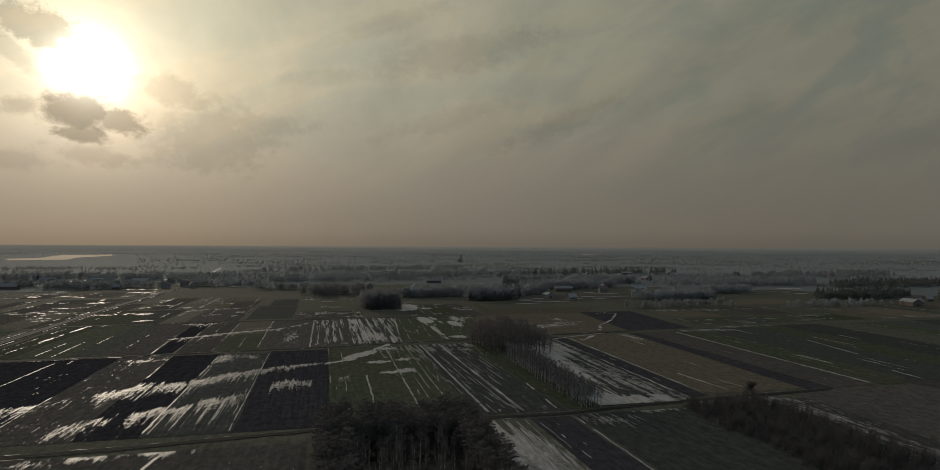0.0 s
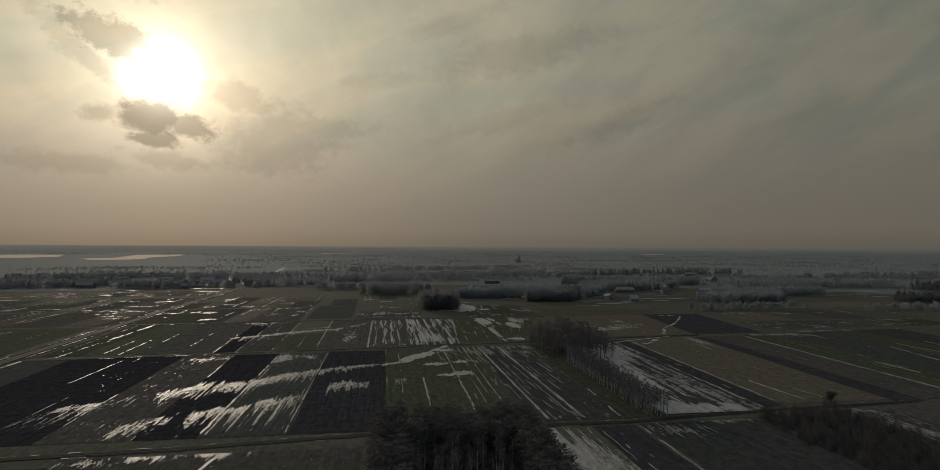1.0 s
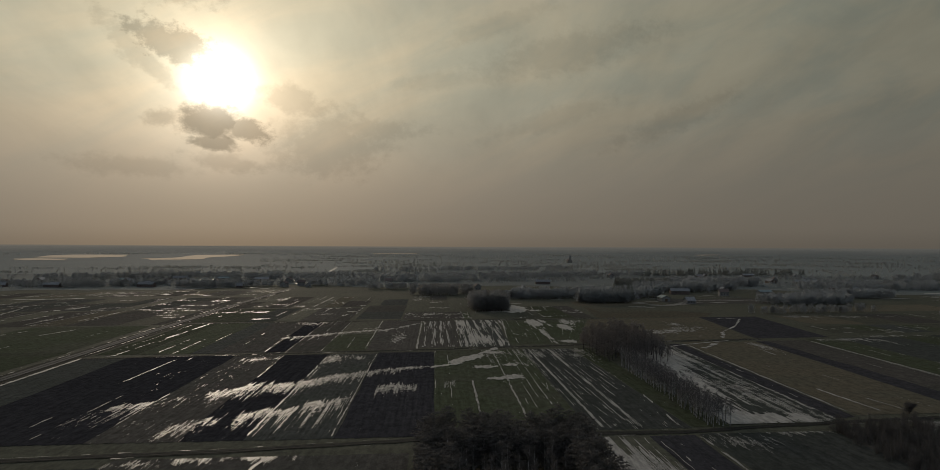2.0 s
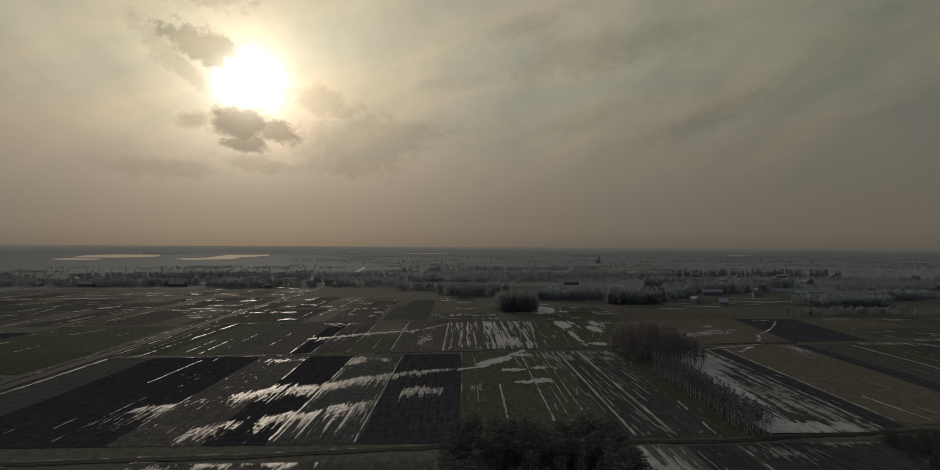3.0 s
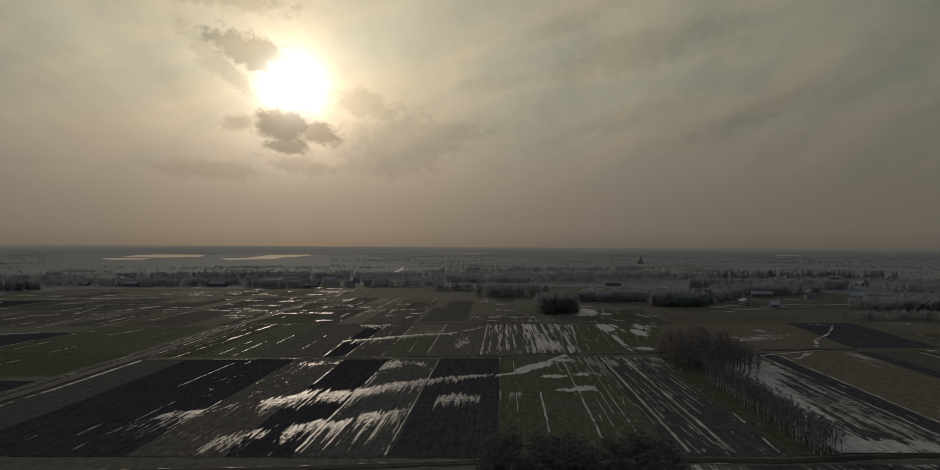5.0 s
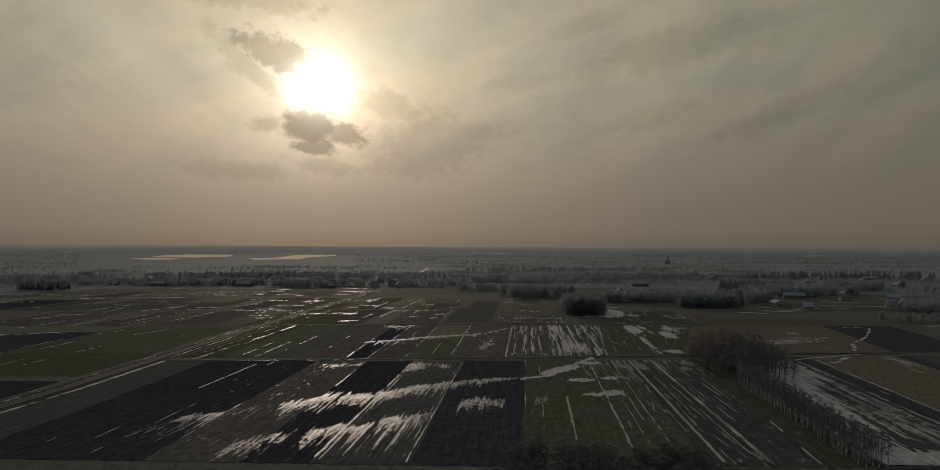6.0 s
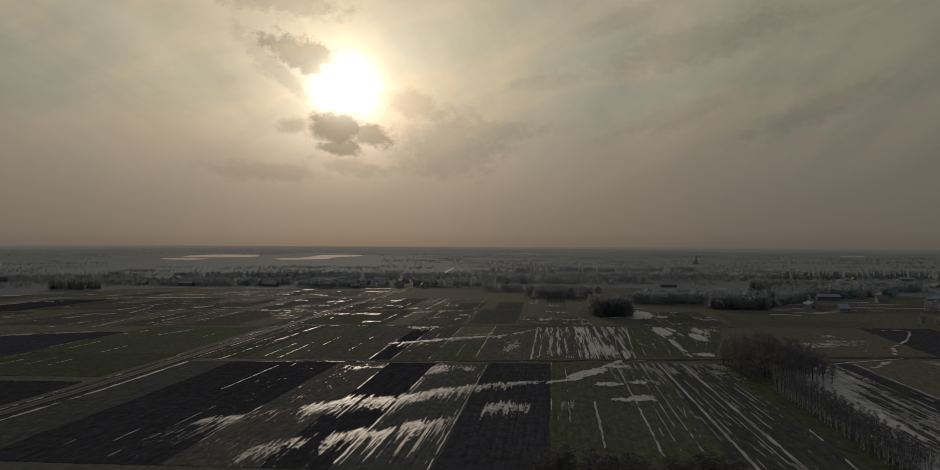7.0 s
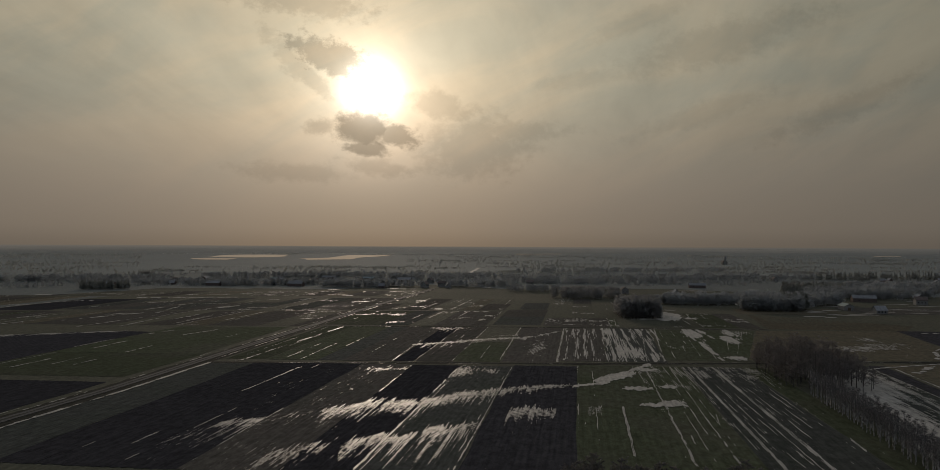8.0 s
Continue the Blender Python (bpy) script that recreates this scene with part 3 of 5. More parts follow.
snow(box_quad(30, 92, 229, 404, 26, 90), [(58, 388, 22, 14, 0, 0.35)],
     [(32.2, 33.2, 245, 392, 0.9, 0.72), (44.2, 45, 245, 402, 0.8, 0.66), (55.4, 54.5, 232, 404, 1.7, 0.8), (68, 66, 232, 404, 2.0, 0.8), (38, 38.2, 248, 308, 0.5, 0.55), (44, 49, 262, 306, 0.4, 0.45), (63.6, 58.7, 250, 404, 0.8, 0.55), (61, 56.6, 240, 330, 0.5, 0.5), (65, 62, 240, 400, 0.6, 0.5),
      (72, 70, 260, 404, 0.7, 0.5), (76, 74, 290, 404, 0.7, 0.5), (80, 79, 300, 404, 0.6, 0.5), (81, 84, 232, 285, 1.2, 0.5), (50, 49, 290, 404, 0.5, 0.5), (47, 47.4, 260, 400, 0.4, 0.42), (52.2, 51.8, 250, 404, 0.5, 0.5), (57.6, 56.8, 236, 340, 0.4, 0.5), (60.2, 59, 240, 404, 0.4, 0.46), (70, 68.4, 236, 404, 0.5, 0.52), (74, 72.2, 250, 404, 0.4, 0.46), (78, 76.4, 280, 404, 0.4, 0.46), (83, 81.6, 300, 404, 0.4, 0.4), (35.5, 35.8, 250, 330, 0.4, 0.36), (41, 41.2, 250, 390, 0.4, 0.42)],
     bands=[(32, 38, 395, 396, 389, 390, 1.1, 0), (33, 40, 357, 358, 348, 348, 1.0, 0), (42, 49, 359, 360, 350, 351, 0.9, 0), (26, 31, 318, 319, 311, 312, 0.8, 0), (32, 39, 324, 327, 314, 316, 1.1, 0), (50, 86, 403, 403, 380, 370, 0.18, 20)],
     seed=17, pitch=0.7, spread=-0.04, grain=14)
snow(box_quad(98.5, 138, 232, 412, 106, 142), [(122, 372, 19, 56, 0, 2.0), (117, 300, 12, 56, 0, 0.9), (104, 250, 9, 36, 0, 1.2), (114, 238, 18, 7, 0, 1.0), (132, 300, 9, 60, 0, 0.3)],
     [(137, 141, 250, 405, 1.6, 0.6), (131, 135, 242, 360, 1.2, 0.62), (125, 128, 240, 330, 1.2, 0.66)], seed=18, pitch=0.8, spread=0.34, ragged=1.25, grain=40, cluster=1.0)
patch(98, 142, 232, 414, [(118, 376, 13, 44, 0, 1.4), (103, 248, 9, 30, 0, 1.8), (112, 238, 16, 7, 0, 1.3), (112, 320, 8, 40, 0, 0.7)], [], 341, (1.0, 24.0))
snow(box_quad(138, 152, 240, 410, 142, 154), [], [(147, 151.5, 246, 408, 1.7, 0.78), (141, 145, 250, 330, 0.5, 0.4), (144, 147, 270, 400, 0.5, 0.36)], seed=22, spread=-0.5)
snow(box_quad(148, 191, 241, 420, 152, 198.6), [(192, 404, 4, 20, 0, 0.9)], [(159.5, 158, 246, 284, 1.5, 0.74), (170, 167, 246, 266, 1.0, 0.66), (185, 186, 370, 393, 1.2, 0.74), (178, 177, 300, 322, 0.6, 0.5), (182, 181, 250, 268, 0.7, 0.55), (164, 163, 330, 360, 0.6, 0.4)], seed=19, spread=-0.45)
snow(box_quad(204, 262, 242, 428, 207, 262), [], [(226.5, 232, 244, 418, 2.4, 0.86), (224.6, 229.5, 244, 380, 0.8, 0.5), (214, 217, 262, 380, 0.6, 0.36), (245, 245, 288, 318, 2.4, 0.84), (248, 247, 300, 316, 1.0, 0.7), (241, 246, 330, 400, 0.7, 0.5), (238, 241, 252, 330, 0.5, 0.45), (255, 258, 246, 266, 1.6, 0.75), (253, 252, 330, 425, 0.8, 0.5)],
     bands=[(240, 262, 436, 430, 424, 418, 1.1, 6)], seed=20, spread=-0.14, grain=20)
snow(box_quad(262, 384, 250, 440, 262, 384), [], [(264, 268, 262, 298, 1.8, 0.72), (270, 273, 268, 300, 0.9, 0.55), (279, 290, 310, 364, 1.5, 0.76), (302, 303, 338, 375, 1.6, 0.76), (322, 326, 355, 380, 1.4, 0.7), (296, 299, 330, 360, 0.8, 0.55), (312, 318, 352, 388, 0.7, 0.5), (335, 338, 300, 360, 0.7, 0.5), (352, 356, 320, 400, 0.7, 0.45), (288, 294, 280, 330, 0.6, 0.45), (276, 280, 330, 400, 0.6, 0.45)],
     bands=[(262, 278, 430, 424, 418, 412, 1.2, 6), (276, 326, 442, 443, 434, 435, 0.9, 0), (326, 372, 446, 448, 440, 442, 0.8, 0)], seed=21, spread=-0.16, pitch=0.9, grain=22)


def ribbon(name, points, half, mat, high, label="", parent=None, wobble=0.0, seed=3, step=6.0):
    """A flat band of land along a line of points."""
    rng = random.Random(seed)
    points = [grid(x, y) for x, y in points]
    verts, faces = [], []
    for (xa, ya), (xb, yb) in zip(points, points[1:]):
        n = max(1, int(math.dist((xa, ya), (xb, yb)) / step))
        for i in range(n + (1 if (xb, yb) == points[-1] else 0)):
            f = i / n
            x, y = xa + (xb - xa) * f, ya + (yb - ya) * f
            d = Vector((xb - xa, yb - ya)).normalized()
            l, r = half + rng.uniform(-wobble, wobble), half + rng.uniform(-wobble, wobble)
            h = rise(x, y) + high
            verts += [(x - d.y * l, y + d.x * l, h), (x + d.y * r, y - d.x * r, h)]
    for i in range(len(verts) // 2 - 1):
        faces.append((2 * i + 1, 2 * i + 3, 2 * i + 2, 2 * i))
    return piece(name, verts, faces, mat, parent, label)


def shifted(points, by):
    """A line parallel to another, to its right."""
    out = []
    for i, (x, y) in enumerate(points):
        a, b = points[max(0, i - 1)], points[min(len(points) - 1, i + 1)]
        d = Vector((b[0] - a[0], b[1] - a[1])).normalized()
        out.append((x + d.y * by, y - d.x * by))
    return out


def track(points, width, label, seed):
    """A farm track: grass verge, two muddy ruts and a turf middle."""
    root = ribbon(numbered("track"), points, width / 2 + 0.5, VERGE, 0.16, wobble=0.5, seed=seed)
    tagged(root, label, "track", kind="structure")
    for k, off in enumerate((-0.85, 0.85)):
        ribbon("rut", shifted(points, off), 0.32, MUD, 0.20, "", root, 0.10, seed + k)
    return root


MID = [(-198, 394), (-142, 398), (-84, 403), (-32, 406), (0, 408), (35, 412), (86, 418), (150, 428), (206, 431)]
NEARTRACK = [(-197, 205), (-93, 213), (-62, 215), (-31, 219), (-7, 222), (51, 225), (83, 224.5), (108, 229), (146, 233), (200, 237)]
FAR = [(-205, 566), (-90, 570), (40, 569), (100, 565), (135, 568)]
track(MID, 2.6, "muddy farm track with two ruts between the fields", 5)
track(NEARTRACK, 2.6, "dark muddy farm track beside the wood", 6)
track(FAR, 2.4, "narrow farm track across the strip fields", 7)


def edge_snow(points, off, width, cover, seed, stride=1.2, high=0.24, label="broken rim of old snow along a track"):
    rng = np.random.RandomState(seed)
    g = lattice(seed)
    line = [grid(x, y) for x, y in shifted(points, off)]
    verts, faces = [], []
    for n, ((xa, ya), (xb, yb)) in enumerate(zip(line, line[1:])):
        d = Vector((xb - xa, yb - ya))
        m = max(2, int(d.length / stride))
        d.normalize()
        t = np.linspace(0, 1, m)
        s = t * math.dist((xa, ya), (xb, yb))
        on = fuzz(g, s * 0 + n * 2.3, s / 11) * 0.6 + fuzz(g, s * 0 + n * 4.1 + 9, s / 3) * 0.4
        last = None
        for i in range(m):
            w = (cover - on[i]) * 3 * width * rng.uniform(0.6, 1.3)
            if w <= 0:
                last = None
                continue
            w = min(w, width)
            x, y = xa + (xb - xa) * t[i], ya + (yb - ya) * t[i]
            o = rng.uniform(-0.2, 0.2) * width
            k = len(verts)
            h = rise(x, y) + high + 0.006 * (n % 3)
            verts += [(x + d.y * (o - w), y - d.x * (o - w), h), (x + d.y * (o + w), y - d.x * (o + w), h)]
            if last is not None:
                faces.append((last + 1, k + 1, k, last))
            last = k
    if faces:
        tagged(piece("snow_patches", verts, faces, SNOW), label, "snow", kind="stuff")


edge_snow(MID, 1.8, 0.3, 0.5, 31)
edge_snow(MID, -1.8, 0.28, 0.45, 32)
edge_snow(NEARTRACK, 3.0, 0.7, 0.36, 33)
edge_snow(NEARTRACK, -2.2, 0.4, 0.4, 34)
edge_snow(FAR, 1.6, 0.4, 0.5, 35)

def streaks(rows, seed, label="long thin streak of old snow across the strips", cover=0.66):
    """Single smears of snow, each from one end to the other, tapering and broken."""
    for k, (xa, ya, xb, yb, half) in enumerate(rows):
        m = 6
        bend = random.Random(seed + k)
        line = [(xa + (xb - xa) * i / m + bend.uniform(-0.5, 0.5) * half, ya + (yb - ya) * i / m + bend.uniform(-0.5, 0.5) * half) for i in range(m + 1)]
        edge_snow(line, 0, half, cover, seed + k, 1.0, 0.27 + 0.02 * (k % 4), label)


# the melt stream that crosses the winter crop, and the one on the ploughed field
streaks([(-1, 351, 11, 358, 1.0), (22, 383, 33, 403, 1.0)], 301, "winding rill of old snow and melt water", 0.8)
streaks([(237, 556, 245, 546, 1.5), (245, 546, 219, 497, 1.0), (219, 497, 199, 470, 1.2), (199, 470, 186, 440, 1.5), (174, 418, 156, 396, 2.2), (228, 552, 240, 556, 1.0)], 311, "winding rill of old snow and melt water", 0.72)

# ---- raised gravel road ----
ROAD = [(-204, 120), (-202, 260), (-200, 319), (-202, 394), (-206, 553), (-211, 693), (-212, 933), (-214, 1066)]


def build_road():
    root = ribbon("road", ROAD, 6.5, VERGE, 0.20, wobble=0.6, seed=9)
    tagged(root, "straight gravel road on a low grassy bank", "road", kind="structure")
    ribbon("crown", ROAD, 2.5, GRAVEL, 0.55, "pale gravel surface", root, 0.15, 10)
    for side in (-1, 1):
        inner, outer = [[grid(x, y) for x, y in shifted(ROAD, side * k)] for k in (2.4, 4.6)]
        verts = [(x, y, 0.54) for x, y in inner] + [(x, y, 0.1) for x, y in outer]
        n = len(inner)
        faces = [(i, i + 1, n + i + 1, n + i) if side < 0 else (i + 1, i, n + i, n + i + 1) for i in range(n - 1)]
        piece("bank", verts, faces, VERGE, root)
    ribbon("middle_strip", ROAD, 0.5, VERGE, 0.58, "grassy middle strip", root, 0.2, 11)


build_road()
edge_snow([p for p in ROAD if p[1] < 400], 7.5, 1.0, 0.78, 41, label="snow bank lying along the road")
edge_snow([(-186, 398), (-181, 404), (-181, 437), (-180, 500), (-179, 560)], 0, 0.9, 0.66, 44, label="snow bank lying along the road")
edge_snow([p for p in ROAD if p[1] > 380], 4.6, 0.5, 0.58, 45, label="snow bank lying along the road")
edge_snow(ROAD, -6.5, 0.7, 0.46, 42, label="snow bank lying along the road")
edge_snow(ROAD, -10.0, 0.5, 0.36, 43, label="snow bank lying along the road")

# ---- strips below the near track ----
field(box_quad(-197, -92, 110, 202, -197, -92), "dark")
field(box_quad(-92, -8, 110, 209, -92, -8), "brown", 1.4)
field(box_quad(44, 67, 110, 221), "turf")
field(box_quad(67.3, 82, 110, 221), "plough")
field(box_quad(84, 128, 110, 222), "dark", 1.6)
field(box_quad(128, 180, 110, 226), "brown", 1.8)
field(box_quad(181, 260, 110, 236, 181, 240), "brown", 1.6)
field(box_quad(261, 360, 110, 248, 241, 350), "brown", 1.6)
snow(box_quad(-92, -8, 150, 209), [(-50, 208, 10, 4, 0, 0.9), (-68, 207, 9, 4, 0, 0.8), (-84, 204, 8, 3, 0, 0.6)], [(-51.5, -48.5, 188, 209, 1.6, 0.8), (-66, -66, 180, 206, 0.8, 0.4)], seed=51, spread=0.1)
snow(box_quad(44, 67, 130, 221), [(62, 160, 9, 30, 0, 0.7)], [(64, 65, 170, 219, 0.8, 0.6)], bands=[(46, 58, 216, 212, 140, 140, 2.6, 0), (57, 65, 204, 186, 140, 140, 1.6, 0)], seed=52)
snow(box_quad(67, 84, 130, 221), [], [(83, 83, 130, 219, 1.1, 0.72), (69, 69, 150, 215, 0.5, 0.45), (71, 71, 150, 200, 0.5, 0.4), (75, 74, 140, 215, 0.5, 0.35)], seed=53, spread=-0.1)
snow(box_quad(84, 128, 150, 222), [(93, 212, 8, 6, 0, 0.6), (117, 224, 12, 5, 0, 0.9)], [], seed=54, spread=-0.4)
snow(box_quad(150, 182, 130, 232), [(168, 227, 9, 4, -0.6, 0.8), (168, 205, 5, 22, 0, 0.36), (165, 165, 5, 25, 0, 0.4)], [], seed=55, spread=-0.3, cluster=0.8)

# ---- strips beyond the middle road ----
def strip_row(xs, y0, y1, looks, slant=0.0, pitch=1.0):
    """Neighbouring strips; xs: their edges at the near side; slant: by how much the far side is shifted."""
    for xa, xb, look_name in zip(xs, xs[1:], looks):
        field(box_quad(xa + 0.2, xb - 0.2, y0, y1, xa + slant + 0.2, xb + slant - 0.2), look_name, pitch)


strip_row([-193, -170, -140, -126, -98, -86], 407, 566, ["green", "green", "dark", "brown", "plough"], -3)
field(box_quad(-85.8, -66.2, 408, 566, -89, -67), "brown", 1.0)
field(box_quad(-66, -40.2, 409, 486), "green", 1.0)
field(box_quad(-66, -40.2, 486.5, 566), "turf", 1.0)
field(box_quad(-40, -11.2, 410, 566, -41, -10.6), "brown", 1.0)
strip_row([-11, 15, 46], 416, 566, ["brown", "dark"], 4)
field(box_quad(46.4, 88, 424, 560, 54, 124), "green", 1.4)
field(((88.6, 428), (203, 436), (219, 565), (125, 560)), "meadow", 1.6)
field(((136, 572), (225, 566), (282, 572), (236, 604), (144, 676))[:2] + ((246, 600), (146, 676)), "meadow", 1.6)
field(((205, 435), (254, 437), (268, 566), (220, 567)), "plough", 1.2)
snow(box_quad(-193, -140, 407, 566), [], [(-188, -191, 420, 560, 0.8, 0.5), (-160, -162, 410, 470, 1.0, 0.62), (-150, -152, 408, 470, 1.2, 0.66), (-178, -180, 450, 540, 0.6, 0.5), (-141, -143, 420, 500, 0.8, 0.5)], seed=61, spread=-0.35, pitch=0.9)
snow(box_quad(-126, -58, 407, 566), [(-94, 556, 8, 12, 0, 0.4)],
     [(-98, -101, 408, 490, 1.2, 0.66), (-86, -88, 410, 566, 0.8, 0.62), (-118, -120, 420, 500, 0.6, 0.45), (-76, -78, 410, 566, 0.6, 0.5), (-66, -67, 410, 566, 0.6, 0.55), (-82, -82, 420, 560, 0.4, 0.45)],
     bands=[(-101, -84, 474, 484, 464, 472, 1.2, 18), (-86, -58, 484, 503, 473, 488, 1.3, 14)], seed=62, pitch=0.8)
snow(box_quad(-58, -11, 407, 566), [(-24, 464, 5, 26, 0, 0.8)],
     [(-41, -42, 410, 566, 1.0, 0.62), (-52, -53, 412, 470, 0.5, 0.45)],
     bands=[(-62, -34, 503, 512, 490, 501, 1.3, 10), (-35, -15, 513, 543, 503, 532, 1.2, 0), (-58, -41, 518, 524, 512, 518, 0.8, 0), (-16, -8, 545, 552, 536, 546, 0.9, 0)], seed=63, pitch=0.8)
snow(box_quad(-11, 46, 414, 566, -10, 56), [],
     [(-10.5, -9.8, 412, 562, 1.7, 0.8), (0.5, -3, 424, 562, 0.9, 0.6), (45, 55, 418, 562, 1.0, 0.62), (10, 8, 420, 562, 0.6, 0.5), (36, 46, 418, 562, 0.7, 0.55)],
     seed=64, pitch=0.8, spread=-0.1, grain=16, cluster=0.8)
patch(-10, 56, 416, 566, [(28, 450, 9, 26, 0, 0.6), (22, 540, 6, 22, 0, 0.6)], [(-9, 14, 418, 562, 0.20), (15.5, 33, 420, 563, 0.50), (33, 46, 440, 563, 0.34), (46, 53, 500, 563, 0.5), (34, 46, 420, 445, 0.5)], 335, (0.45, 26.0), 1.0)
snow(box_quad(46, 88, 424, 566, 54, 124), [(97, 510, 5, 8, 0, 0.9), (84, 436, 5, 5, 0, 1.1), (60, 470, 8, 5, 0, 0.4), (108, 545, 8, 10, 0, 0.6)],
     [(73, 79, 428, 505, 0.9, 0.72), (60, 66, 430, 562, 0.6, 0.5), (66, 74, 430, 562, 0.5, 0.45), (82, 104, 440, 562, 0.6, 0.5), (88, 116, 450, 562, 0.6, 0.5), (52, 58, 430, 562, 0.6, 0.5)],
     seed=65, pitch=0.9, spread=-0.05)
patch(66, 116, 424, 564, [(77, 536, 5.5, 32, 0, 1.5), (76, 470, 1.6, 44, 0, 0.9), (86, 545, 2.6, 18, 0, 0.7), (96, 512, 4, 18, 0.4, 0.9), (84, 433, 4.5, 7, 0, 1.1), (104, 540, 4, 14, 0.4, 0.5), (62, 500, 3, 10, 0, 0.6)], seed=337, grain=(1.2, 9.0))
snow(box_quad(120, 204, 432, 560), [(168, 482, 20, 11, 0.5, 0.95), (156, 470, 14, 7, 0.3, 0.8), (181, 516, 4, 10, 0.2, 0.7)],
     [], seed=66, pitch=0.8, ragged=1.3)
tagged(ribbon("snow_patches", [(117, 392), (150, 412), (184, 427)], 0.8, SNOW, 0.26, wobble=0.5, seed=8, step=2), "thin rows of old snow left in the furrows", "snow", kind="stuff")


def filler(x0, x1, y0, y1, seed, widths=(18, 46), wet=0.45, pitch=1.8, looks=("dark", "brown", "green", "turf", "meadow", "plough", "turf", "green")):
    """A block of strips of uneven widths, each with a few lines and smears of old snow."""
    rng = random.Random(seed)
    x = x0
    while x < x1 - 6:
        w = min(rng.uniform(*widths), x1 - x)
        ya, yb = y0 + rng.uniform(0, 4), y1 - rng.uniform(0, 4)
        cut = ya + (yb - ya) * rng.uniform(0.3, 0.7) if rng.random() < 0.45 and yb - ya > 140 else yb
        field(box_quad(x, x + w - 0.4, ya, cut), rng.choice(looks), pitch)
        if cut < yb:
            field(box_quad(x, x + w - 0.4, cut + 0.6, yb), rng.choice(looks), pitch)
        lines, blobs = [], []
        for k in range(rng.randint(1, 3)):
            lx, la = x + rng.uniform(0, w), rng.uniform(ya, yb - 30)
            lines.append((lx, lx + rng.uniform(-1, 1), la, min(yb, la + rng.uniform(40, 160)), rng.uniform(0.8, 2.0), rng.uniform(0.4, 0.62)))
        for k in range(3):
            if rng.random() < wet:
                blobs.append((x + rng.uniform(0, w), rng.uniform(ya, yb), rng.uniform(6, 18), rng.uniform(3, 9), rng.uniform(-0.2, 0.3), rng.uniform(0.35, 0.75)))
        snow(box_quad(x, x + w - 0.4, ya, yb), blobs, lines, pitch * 0.6, 1.6, seed * 31 + int(x) % 997, -0.3)
        x += w


# strips on the far side of the gravel road
field(box_quad(-271, -213, 200, 338), "plough", 1.2)
field(box_quad(-312, -214, 350, 420), "green", 1.6)
field(box_quad(-313, -216, 420.6, 556, -313, -222), "green", 1.6)
field(((-313.5, 372), (-313.5, 520), (-350, 524), (-430, 484))[::-1], "plough", 1.2)
snow(((-430, 462), (-318, 512), (-318, 532), (-430, 490)), [(-412, 490, 14, 9, 0.4, 0.7), (-385, 503, 14, 8, 0.4, 0.9), (-352, 518, 20, 8, 0.4, 1.1)], [], seed=71, pitch=1.2)
snow(box_quad(-313, -216, 350, 556), [], [(-308, -308, 370, 420, 1.2, 0.75), (-278, -278, 380, 404, 1.2, 0.8), (-314, -314, 440, 480, 1.4, 0.7), (-240, -240, 480, 555, 0.8, 0.4)], seed=72, spread=-0.4, pitch=1.4)
streaks([(-449, 592, -419, 665, 2.4), (-397, 548, -393, 594, 1.6), (-362, 551, -371, 621, 1.3), (-512, 615, -505, 644, 2.2), (-631, 722, -629, 808, 2.4), (-629, 808, -590, 827, 4.0), (-566, 868, -500, 876, 5.0), (-500, 876, -429, 879, 4.0),
         (-381, 693, -363, 751, 3.2), (-406, 666, -428, 742, 1.8), (-480, 561, -472, 591, 1.6), (-350, 600, -352, 660, 1.4), (-330, 575, -333, 640, 1.2), (-300, 600, -300, 690, 1.2), (-440, 700, -436, 780, 1.8), (-300, 706, -250, 712, 2.0), (-345, 728, -310, 733, 2.4), (-270, 745, -235, 750, 2.2), (-290, 690, -255, 694, 1.6), (-252, 640, -232, 642, 1.6)], 341)
streaks([(-297, 437, -298, 470, 0.8), (-265, 423, -266, 450, 0.8), (-292, 367, -292, 396, 0.8), (-264, 379, -264, 396, 0.6), (-307, 508, -302, 530, 1.2), (-278, 503, -269, 536, 0.9)], 371)
filler(-480, -216, 562, 694, 1, wet=0.35, looks=("brown", "turf", "brown", "meadow", "dark"))
filler(-700, -482, 420, 684, 2, wet=0.3, looks=("brown", "turf", "green", "brown"))
filler(-540, -216, 700, 870, 3, wet=0.4, looks=("brown", "turf", "brown", "turf", "dark"))
field(box_quad(-626, -546, 690, 850), "plough", 2.0)
filler(-900, -630, 690, 900, 4, wet=0.3, looks=("pale", "brown", "meadow"))
filler(-820, -216, 905, 1010, 5, wet=0.5, looks=("brown", "turf", "turf", "meadow"))
filler(-208, -70, 574, 700, 6, (14, 30), 0.55, looks=("green", "dark", "brown", "turf"))
field(box_quad(-66, -28, 585, 650), "dark", 1.4)
field(box_quad(-66, -28, 651, 716), "brown", 1.6)
field(box_quad(-56, -29, 720, 800), "dark", 1.6)
filler(-208, -70, 706, 860, 7, (14, 34), 0.55, looks=("turf", "turf", "brown", "meadow"))
filler(-26, 32, 574, 640, 8, (12, 22), 1.0, 1.4, looks=("brown", "dark", "green"))
filler(-26, 30, 646, 860, 9, (14, 30), 0.35, looks=("turf", "meadow", "brown"))
filler(72, 134, 574, 690, 10, (14, 26), 0.7, 1.5, looks=("green", "turf", "brown"))
snow(box_quad(66, 104, 616, 690), [], [(92, 96, 620, 690, 1.0, 0.6)], seed=75, pitch=1.2)
